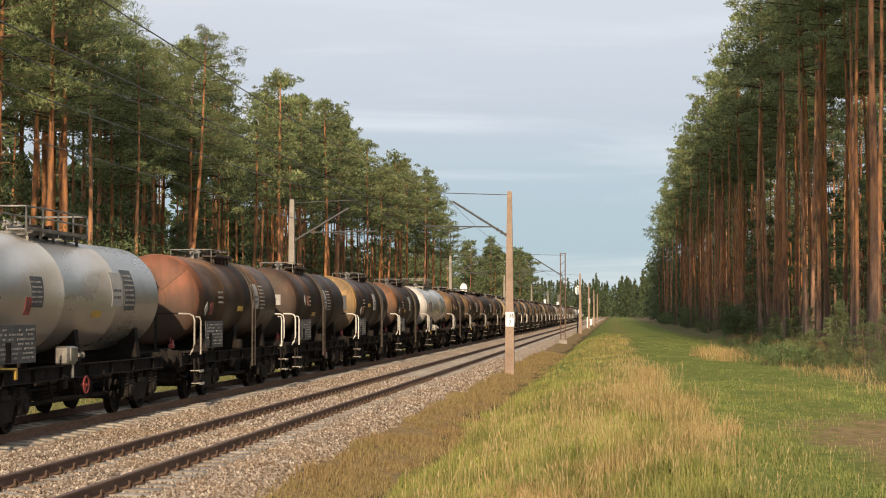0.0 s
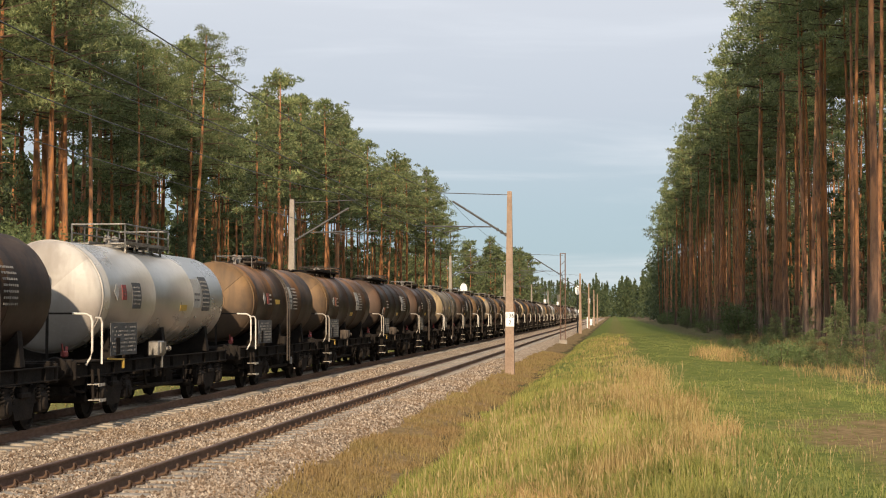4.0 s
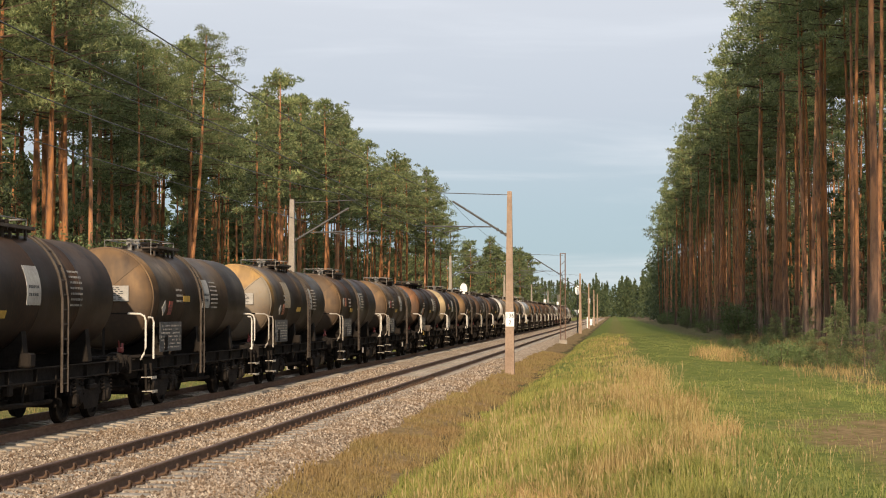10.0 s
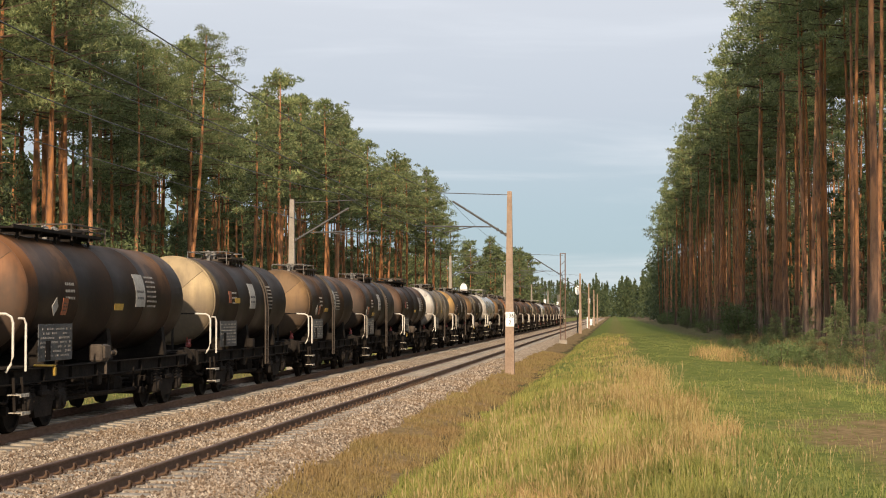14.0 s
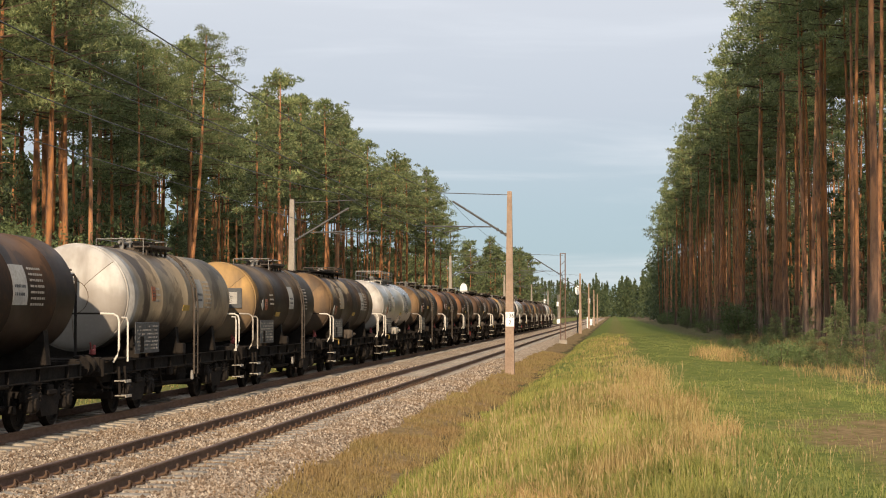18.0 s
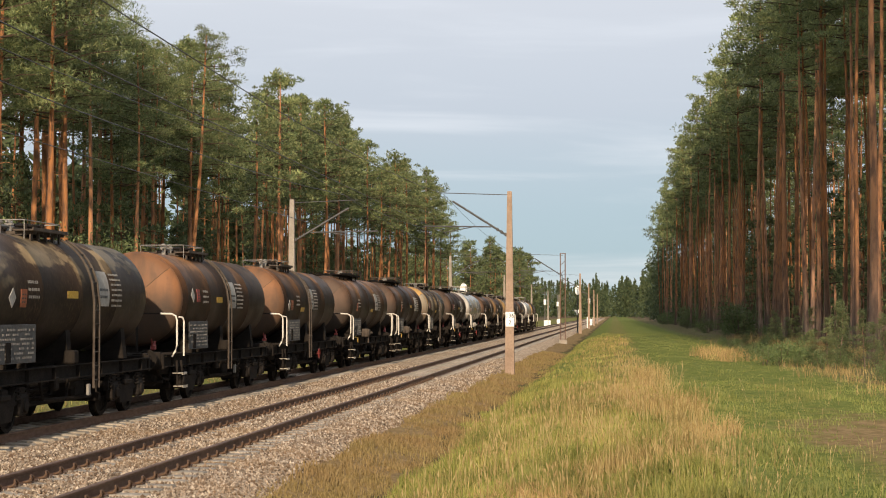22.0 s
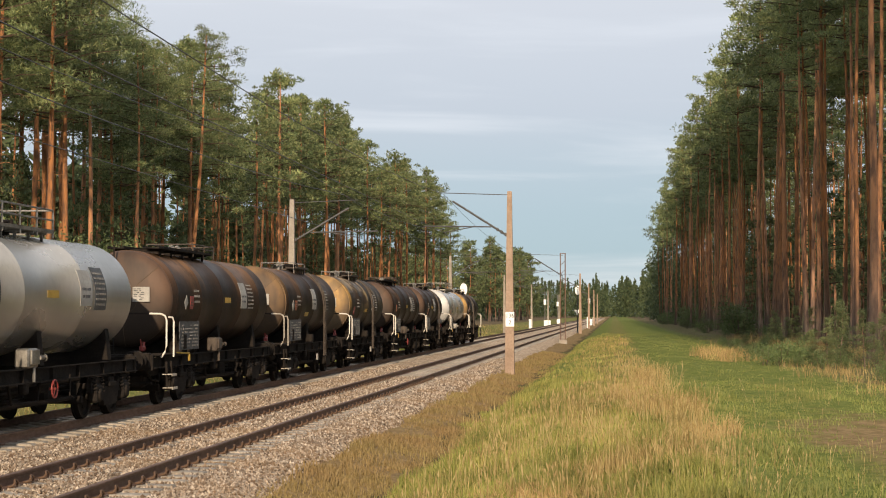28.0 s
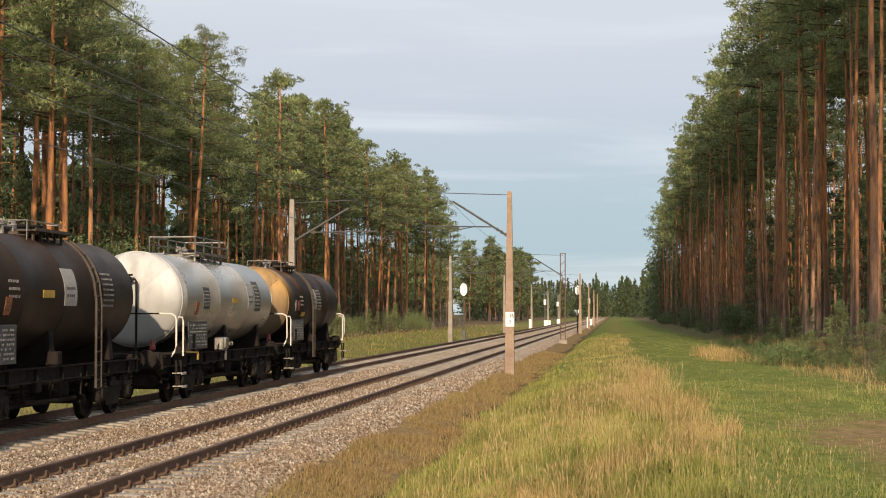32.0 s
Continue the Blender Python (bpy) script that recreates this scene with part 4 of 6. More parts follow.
def end_gear_mesh():
    """Air pipes, cocks and brackets packed under the end platform."""
    g = Geo()
    g.box((0, -0.75, 0.80), (1.8, 1.1, 0.26), 0.04)
    g.box((0.55, -1.15, 0.58), (0.5, 0.35, 0.30), 0.05)
    g.box((-0.5, -1.0, 0.56), (0.6, 0.5, 0.34), 0.05)
    g.tube([(-1.0, -1.3, 0.52), (1.0, -1.3, 0.52)], 0.04, 6)
    g.tube([(0.9, -1.5, 0.85), (0.95, -1.2, 0.60), (0.95, -0.6, 0.55), (0.9, -0.3, 0.8)], 0.03, 6)
    return g.mesh("end_gear", FRAME_BLACK)


def weld_seam_mesh():
    """Raised weld seams of a dished tank end: three spokes and the centre disc."""
    g = Geo()
    prof = [(q, dish_at(q)) for q in (0.36, 0.5, 0.62, 0.74, 0.84, 0.94, 1.045, 1.10)]
    for w in (radians(42), radians(155), radians(272)):
        g.tube([(math.cos(w) * r, -a - 0.002, AXIS_Z + math.sin(w) * r) for r, a in prof], 0.006, 4)
    ring = [(math.cos(k * 0.2618) * 0.36, -dish_at(0.36) - 0.002, AXIS_Z + math.sin(k * 0.2618) * 0.36) for k in range(25)]
    g.tube(ring, 0.007, 4, closed=False)
    return g.mesh("weld_seam", WELD)


def vent_mesh():
    """Vent pipe with a black valve on the tank end."""
    g = Geo()
    g.tube([(-0.12, 0, AXIS_Z + 0.42), (0.02, 0, AXIS_Z + 0.46), (0.06, 0, AXIS_Z + 0.40), (0.06, 0.0, DECK)], 0.03, 6)
    g.lathe([(-0.10, 0.001), (-0.10, 0.09), (0.12, 0.10), (0.12, 0.05), (0.24, 0.05)], "y", (-0.16, 0, AXIS_Z + 0.44), 10)
    g.box((-0.16, -0.02, AXIS_Z + 0.56), (0.26, 0.08, 0.05), 0.01)
    return g.mesh("vent_pipe", FRAME_BLACK)


def end_ladder_mesh(mat):
    g = Geo()
    for x in (-0.2, 0.2):
        g.tube([(x, 0, DECK), (x, 0, AXIS_Z + R + 0.1)], 0.02, 5)
    for k in range(9):
        g.tube([(-0.2, 0, DECK + 0.2 + k * 0.26), (0.2, 0, DECK + 0.2 + k * 0.26)], 0.014, 5)
    return g.mesh("end_ladder", mat)


def board_mesh(w, h, mat, axis):
    def make():
        size = (0.02, w, h) if axis == "x" else (w, 0.02, h)
        return Geo().box((0, 0, 0), size, 0.004).mesh("board", mat)
    return shared(("board", w, h, mat.name, axis), make)


def yellow_lever_mesh():
    g = Geo()
    g.tube([(0, -0.55, 0.06), (0, 0.55, 0.02)], 0.02, 5)
    g.box((0, 0.5, -0.08), (0.05, 0.10, 0.16), 0.015)
    return g.mesh("brake_lever", YELLOW)


def placard_mesh(bit):
    def make():
        g = Geo()
        if bit == "diamond":
            g.box((0, 0, 0), (0.012, 0.24, 0.24), 0, Matrix.Rotation(radians(45), 3, "X"))
            return g.mesh("diamond_placard", SIGN)
        g.add([(-0.16, 0, -0.13), (0.16, 0, -0.13), (0, 0, 0.15), (-0.16, 0.012, -0.13), (0.16, 0.012, -0.13), (0, 0.012, 0.15)],
              [(0, 1, 2), (3, 5, 4), (0, 3, 4, 1), (1, 4, 5, 2), (2, 5, 3, 0)])
        return g.mesh("warning_triangle", YELLOW)
    return shared(("placard", bit), make)


AXLES, WAGONS = {}, []


def build_wagon(at, kind, barrel, end, placards, lad, label):
    """kind: ladder = side ladder amidships, plain = long top walkway, clad = silver cladding with guard rails."""
    length = {"ladder": 9.4, "plain": 10.6, "clad": 10.4}[kind]
    rng = random.Random(int(at * 10))
    root = tagged(new("tank_wagon"), label, "tank wagon", "tank wagons of the goods train")
    root.location = (FAR_X, at, 0)
    WAGONS.append((root, at))
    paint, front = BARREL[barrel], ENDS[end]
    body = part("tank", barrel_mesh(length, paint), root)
    body.color = (*END_COATS[end], rng.uniform(0.05, 0.18) if kind == "clad" else rng.uniform(0.08, 0.55))
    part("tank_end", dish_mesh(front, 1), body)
    if end in ("yellow", "half", "cream", "white", "silver", "ochre"):
        part("end_ring", shared(("ring", front.name), lambda: Geo().lathe([(0.0, R - 0.02), (-0.015, R + 0.006), (0.045, R + 0.012), (0.055, R - 0.002)], "y", (0, 0, AXIS_Z), 56).mesh("end_ring", front, True)), body)
    back = part("tank_end", dish_mesh(ENDS["silver"] if kind == "clad" else ENDS["brown"], -1), body)
    back.location = (0, length, 0)
    for y in (1.1, length / 2, length - 1.1):
        s = part("saddle", shared("saddle", saddle_mesh), root)
        s.location = (0, y, 0)
    for sx in (-1, 1):
        b = part("sole_bar", sole_bar_mesh(length), root)
        b.location = (sx * 1.05, 0, 0)
        if sx < 0:
            b.scale = (-1, 1, 1)
    part("end_platform", shared("platform", platform_mesh), root)
    for y, way in ((-1.55, 1), (length + 0.45, -1)):
        h = part("headstock", shared("headstock", headstock_mesh), root)
        h.location = (0, y, 0)
        c = part("coupling", shared("coupling", coupling_mesh), root)
        c.location = (0, y, 1.0)
        hs = part("brake_hose", shared("brake_hose", hose_mesh), root)
        hs.location = (0, y, 1.0)
        for ob in (h, c, hs):
            if way < 0:
                ob.rotation_euler = (0, 0, math.pi)
        for sx in (-0.875, 0.875):
            u = part("buffer", shared("buffer", buffer_mesh), root)
            u.location = (sx, y, 1.05)
            part("buffer_head", shared("buffer_head", buffer_head_mesh), u)
            if way < 0:
                u.rotation_euler = (0, 0, math.pi)
    build_bogie(root, 0.95)
    build_bogie(root, length - 1.25)
    eg = part("end_gear", shared("end_gear", end_gear_mesh), root)
    if kind != "clad":
        part("weld_seam", shared("weld_seam", weld_seam_mesh), body)
    if "rear" in placards:
        # this wagon has a second platform rail at its far end
        for bit, y in (("bent", length + 0.20), ("straight", length - 0.15)):
            k = part("handrail", corner_rail_mesh(bit), root, "cream-painted bent handrail")
            k.location = (0, y, 0)
        for z in (0.72, 0.42):
            s = part("step", step_mesh("tread"), root, "pale-edged step")
            s.location = (0, length + 0.12, z)
        for d in (-0.2, 0.2):
            br = part("step_bracket", step_mesh("bracket"), root)
            br.location = (0, length + 0.12 + d, 0)
    g = part("brake_gear", shared("brake_gear", brake_gear_mesh), root)
    g.location = (0, length / 2, 0)

    # end platform rails and steps
    rail_y = -1.35
    dirty = rng.random() < 0.45
    for bit, y in (("bent", rail_y), ("straight", rail_y + 0.62), ("bar", rail_y)):
        k = part("handrail", corner_rail_mesh(bit, dirty), root, ("grimy pale bent handrail" if dirty else "white-painted bent handrail") if bit != "bar" else "")
        k.location = (0, y, 0)
    k = part("handrail", corner_rail_mesh("bent"), root)
    k.location = (0, rail_y, 0)
    k.rotation_euler = (0, 0, math.pi)
    for d in (-0.20, 0.20):
        br = part("step_bracket", step_mesh("bracket"), root)
        br.location = (0, rail_y + 0.35 + d, 0)
    for z in (0.72, 0.42):
        s = part("step", step_mesh("tread"), root, "pale-edged step")
        s.location = (0, rail_y + 0.35 - (0.06 if z > 0.6 else 0.0), z)
    # top gear
    mid = lad - 0.75 if kind == "ladder" else length * 0.5
    w_len = {"ladder": 2.0, "plain": 5.2, "clad": 3.6}[kind]
    steel = GALV if kind == "clad" else FRAME_BLACK if kind == "plain" else RUSTY
    w_at = mid - (2.1 if kind == "plain" else 0.1)
    for sx in (-0.42, 0.42):
        w = part("walkway_board", walkway_mesh("board", w_len, steel), root)
        w.location = (sx, w_at, 0)
    for k in range(5):
        w = part("walkway_bearer", walkway_mesh("bearer", 0, steel), root)
        w.location = (0, w_at - w_len / 2 + w_len * (k + 0.5) / 5, 0)
    m = part("manhole", shared("dome", dome_mesh), root)
    m.location = (0, mid, 0)
    v = part("valve", shared("valve", valve_mesh), root, "pale spring valves")
    v.location = (0, mid - 0.95, 0)
    if kind == "clad":
        r = part("guard_rail", low_rail_mesh(3.6, 0.42, GALV), root, "galvanised guard rail")
        r.location = (0, mid - 0.1, 0)
    elif kind == "plain":
        r = part("guard_rail", low_rail_mesh(2.2, 0.22, RUSTY), root)
        r.location = (0, mid - 0.3, 0)
    else:
        r = part("hand_bar", shared("bow", bow_rail_mesh), root)
        r.location = (0, mid - 0.4, 0)
        build_ladder(root, lad)
    # boards and lettering on the near side
    d = part("data_board", board_mesh(1.85, 0.66, PANEL, "x"), root, "dark data board with pale lettering")
    d.location = (1.20, 1.22, 1.56)
    t = part("lettering", bars_flat(1.65, 0.56, 7, LETTER, rng.randrange(4), "x"), d)
    t.location = (0.012, 0, 0)
    pk = part("card_pocket", shared("pocket", lambda: Geo().box((0, 0, 0), (0.03, 0.26, 0.34), 0.008).mesh("card_pocket", FRAME_BLACK)), d)
    pk.location = (0.008, -0.45, -0.14)
    for y in (-0.5, 0.5):
        b = part("board_bracket", shared("bb", lambda: Geo().box((0, 0, 0), (0.16, 0.04, 0.30)).mesh("board_bracket", FRAME_BLACK)), d)
        b.location = (-0.09, y, -0.27)
    lamp_y = rng.uniform(0.62, 0.72) * length
    if kind == "ladder":
        lamp_y = lad + 0.5 if lad < 5.8 else lad - 1.7
    tall = kind == "clad"
    sgn = part("sign_plate", skin(round(lamp_y, 2), round(lamp_y, 2) + 0.72, -10, 26, 0.006, SIGN, "sign_plate"), body, "pale square sign on the barrel")
    part("lettering", bars_on_skin(round(lamp_y, 2) + 0.10, round(lamp_y, 2) + 0.62, -4, 10, 2, 0.010, INK, 7), sgn)
    y0 = round(min(lamp_y + 0.9, length - 0.95) if kind != "ladder" or lad < 5.8 else lad + 0.7, 2)
    if tall:
        dk = part("notice_plate", skin(y0, y0 + 0.75, -14, 30, 0.006, PANEL, "notice_plate"), body)
        part("lettering", bars_on_skin(y0 + 0.06, y0 + 0.7, -11, 26, 7, 0.010, LETTER, 3), dk)
        dk2 = part("notice_plate", skin(2.1, 2.75, -12, 16, 0.006, PANEL, "notice_plate"), body)
        part("lettering", bars_on_skin(2.15, 2.7, -9, 13, 5, 0.010, LETTER, 5), dk2)
    else:
        part("lettering", bars_on_skin(y0, y0 + 0.72, -12, 26, 7, 0.005, LETTER, rng.randrange(3)), body)
        part("lettering", bars_on_skin(2.0, 2.55, -6, 14, 3, 0.005, LETTER, 4 + rng.randrange(2)), body)
    if "patch" in placards:
        part("repaint_patch", skin(2.2, 3.05, -8, 34, 0.004, PATCH, "repaint_patch"), body, "beige patch of newer paint")
    yl = round(lamp_y - rng.choice((1.2, 1.5, 1.9)), 2)
    tilt = rng.choice((-3, -3, -14, -22))
    part("yellow_label", skin(yl, yl + 0.62, tilt, tilt + 7, 0.006, YELLOW, "yellow_label", 3), body)
    slip, low = rng.choice((0.0, 0.2, 0.45, 0.7)), rng.choice((0, -9, -16))
    od = part("hazard_plate", skin(1.15 + slip, 1.45 + slip, -3 + low, 13 + low, 0.008, ORANGE if rng.random() < 0.7 else RED, "hazard_plate", 4), body)
    part("lettering", bars_on_skin(1.2 + slip, 1.4 + slip, 0 + low, 10 + low, 3, 0.012, INK, 2), od)
    if rng.random() < 0.7:
        dm = part("diamond_placard", placard_mesh("diamond"), body)
        w = radians(5 + low)
        dm.location = (math.cos(w) * (R + 0.01), 0.72 + slip, AXIS_Z + math.sin(w) * R)
        dm.rotation_euler = (0, -w, 0)
    # small gear along the frame
    if rng.random() < 0.16:
        hw = part("handwheel", shared("handwheel", handwheel_mesh), root, "red handwheel")
        hw.location = (1.20, length * 0.55 + rng.uniform(-1, 1), 0.72)
    ev = part("end_valve", shared("end_valve", red_valve_mesh), root, "red end valve")
    ev.location = (0.75, -1.2, DECK + 0.16)
    if kind != "ladder":
        ob = part("outlet_box", shared(("outlet", kind), lambda: valve_box_mesh(GALV if kind == "clad" else RUSTY)), root, "metal outlet box")
        ob.location = (1.08, length * 0.40, 1.30)
        lv = part("brake_lever", shared("lever", yellow_lever_mesh), root, "yellow lever")
        lv.location = (1.24, 0.55, 1.12)
    else:
        bx = part("gear_box", shared("gbox", lambda: Geo().box((0, 0, 0), (0.20, 0.30, 0.26), 0.03).mesh("gear_box", FRAME_BLACK)), root)
        bx.location = (1.08, length * 0.5 - 0.2, 1.26)
        if rng.random() < 0.5:
            vp = part("hose_end", shared("hose", lambda: Geo().box((0, 0, 0), (0.06, 0.12, 0.22), 0.03).mesh("hose_end", LETTER)), root)
            vp.location = (1.2, length * 0.55, 0.62)
    # on the front end
    if "board" in placards:
        if "plate" in placards:
            pl = part("backing_plate", board_mesh(0.66, 0.56, PANEL, "y"), body, "dark steel plate behind the board")
            pl.location = (0.46, -0.290, AXIS_Z + 0.10)
        nb = part("end_board", board_mesh(0.40, 0.34, SIGN, "y"), body, "white board with unreadable print")
        nb.location = (0.46, -0.312, AXIS_Z + 0.10)
        tt = part("lettering", bars_flat(0.35, 0.29, 7, INK, 3, "y"), nb)
        tt.location = (0, -0.014, 0)
    if "blue" in placards:
        nb = part("end_placard", board_mesh(0.27, 0.46, BLUE, "y"), body, "pale blue and white placard")
        nb.location = (0.02, -0.322, AXIS_Z + 0.10)
        c = part("placard_mark", shared("mark", lambda: Geo().lathe([(-0.008, 0.001), (-0.008, 0.085), (0, 0.085)], "y", (0, 0, 0), 14).mesh("placard_mark", WHITE)), nb)
        c.location = (0, -0.01, -0.11)
    if "triangle" in placards:
        tr = part("warning_triangle", placard_mesh("triangle"), body)
        tr.location = (-0.3, -0.285, AXIS_Z + 0.62)
    if "vent" in placards:
        vp = part("vent_pipe", shared("vent", vent_mesh), root)
        vp.location = (0.1, -0.50, 0)
    if "ladder" in placards or kind == "plain":
        el = part("end_ladder", shared(("end_ladder", kind), lambda: end_ladder_mesh(GALV if kind == "clad" else FRAME_BLACK)), root)
        el.location = (-0.35, -0.42, 0)
    return root


TRAIN = [
    (26.6, "clad", "silver", "silver", "board", 5.0), (40.8, "ladder", "brown", "rust", "vent rear", 5.7), (53.6, "ladder", "dark", "brown", "board", 4.4),
    (66.1, "ladder", "dark", "yellow", "board plate", 6.6), (78.9, "ladder", "dark", "orange", "board", 6.3), (91.4, "clad", "silver", "white", "vent", 5.0),
    (105.6, "ladder", "brown", "ochre", "vent", 4.5), (117.8, "plain", "brown", "ochre", "board blue triangle", 5.0), (131.8, "plain", "dark", "brown", "board", 5.0),
    (145.5, "ladder", "dark", "brown", "board", 4.5), (158.1, "ladder", "grey", "cream", "vent", 5.5), (170.8, "ladder", "dark", "brown", "vent board", 6.0),
    (183.2, "ladder", "olive", "ochre", "vent board rear", 4.0), (196.1, "ladder", "olive", "half", "board patch", 5.6), (208.9, "ladder", "dark", "ochre", "vent rear", 3.8),
    (221.7, "ladder", "olive", "ochre", "board", 6.5), (234.5, "plain", "dark", "orange", "vent", 5.0), (248.3, "ladder", "black", "cream", "vent", 5.9),
    (261.8, "ladder", "brown", "ochre", "vent", 4.1), (274.3, "ladder", "black", "brown", "board", 5.8), (286.5, "plain", "dark", "brown", "board triangle", 5.0),
    (300.6, "ladder", "beige", "white", "vent rear", 5.3), (313.3, "ladder", "olive", "yellow", "board plate", 6.7), (326.1, "plain", "camo", "ochre", "vent patch rear", 5.0),
    (340.0, "clad", "silver", "white", "board", 5.0), (353.6, "ladder", "camo", "ochre", "vent", 5.5), (366.2, "ladder", "brown", "orange", "vent", 4.4),
    (378.6, "ladder", "brown", "orange", "vent", 3.8), (391.8, "plain", "brown", "brown", "vent rear", 5.0), (405.5, "plain", "brown", "brown", "board blue triangle", 5.0),
    (418.8, "ladder", "camo", "half", "board patch", 5.6), (432.3, "plain", "dark", "brown", "board triangle", 5.0), (445.5, "clad", "silver", "white", "board blue ladder", 5.0),
    (459.3, "plain", "brown", "brown", "board blue", 5.0), (472.8, "ladder", "brown", "ochre", "board", 6.4), (485.5, "ladder", "camo", "yellow", "board", 5.5),
    (498.4, "plain", "dark", "brown", "board blue triangle", 5.0), (511.3, "ladder", "black", "brown", "board", 6.6), (524.8, "clad", "silver", "silver", "vent", 5.0),
    (537.9, "ladder", "dark", "yellow", "vent board rear", 3.8),
]
LOOKS = {
    "brown": "oil-stained brown", "dark": "sooty dark brown", "black": "soot-blackened", "olive": "stained olive-brown",
    "beige": "patchy beige", "camo": "brown-black patched", "grey": "dirty pale grey", "silver": "silver-clad",
}
ENDS_SAID = {"rust": "rust-red", "orange": "orange", "ochre": "ochre", "yellow": "yellow", "half": "yellow-grey", "cream": "cream", "brown": "brown", "white": "white", "silver": "bright metal"}
FITTED = {"ladder": "side ladder", "plain": "long top walkway", "clad": "top guard rail"}
for at, kind, barrel, end, placards, lad in TRAIN:
    build_wagon(at, kind, barrel, end, placards, lad, f"{LOOKS[barrel]} tank wagon with {ENDS_SAID[end]} end and {FITTED[kind]}")


# ---- trees ----
def spine_at(pts, h, z):
    u = min(max((z + 0.15) / (h * 0.97), 0), 1) * (len(pts) - 1)
    i = min(int(u), len(pts) - 2)
    a, b = Vector(pts[i]), Vector(pts[i + 1])
    return a + (b - a) * (u - i)


def trunk_mesh(h, r, seed, bare):
    rng = random.Random(seed)
    g = Geo()
    bend = rng.uniform(-0.25, 0.25)
    pts = []
    n = 11
    for k in range(n + 1):
        u = k / n
        pts.append((bend * math.sin(u * 3.0) + 0.06 * math.sin(u * 9 + seed), 0.15 * math.sin(u * 2.3 + seed), u * h * 0.97 - 0.15))
    nn = 8
    vs, fs = [], []
    for k, q in enumerate(pts):
        u = k / n
        rr = r * (1 - 0.80 * u ** 1.1) * (1.35 if k == 0 else 1)
        for j in range(nn):
            w = 2 * math.pi * j / nn
            vs.append((q[0] + math.cos(w) * rr, q[1] + math.sin(w) * rr, q[2]))
    for k in range(n):
        for j in range(nn):
            j2 = (j + 1) % nn
            fs.append((k * nn + j, k * nn + j2, (k + 1) * nn + j2, (k + 1) * nn + j))
    g.add(vs, fs)
    # dead stubs below the crown
    for _ in range(rng.randint(5, 11) if h > 10 else 0):
        u = rng.uniform(0.3, bare + 0.05) ** 0.8
        q = spine_at(pts, h, u * h)
        a = rng.uniform(0, 6.28)
        l = rng.uniform(0.25, 1.3)
        tip = q + Vector((math.cos(a) * l, math.sin(a) * l, rng.uniform(-0.45, 0.15) * l))
        g.tube([q, (q + tip) / 2 + Vector((0, 0, 0.1 * l)), tip], 0.020, 4, 0.006, False)
    return g.mesh("trunk", BARK, True), pts


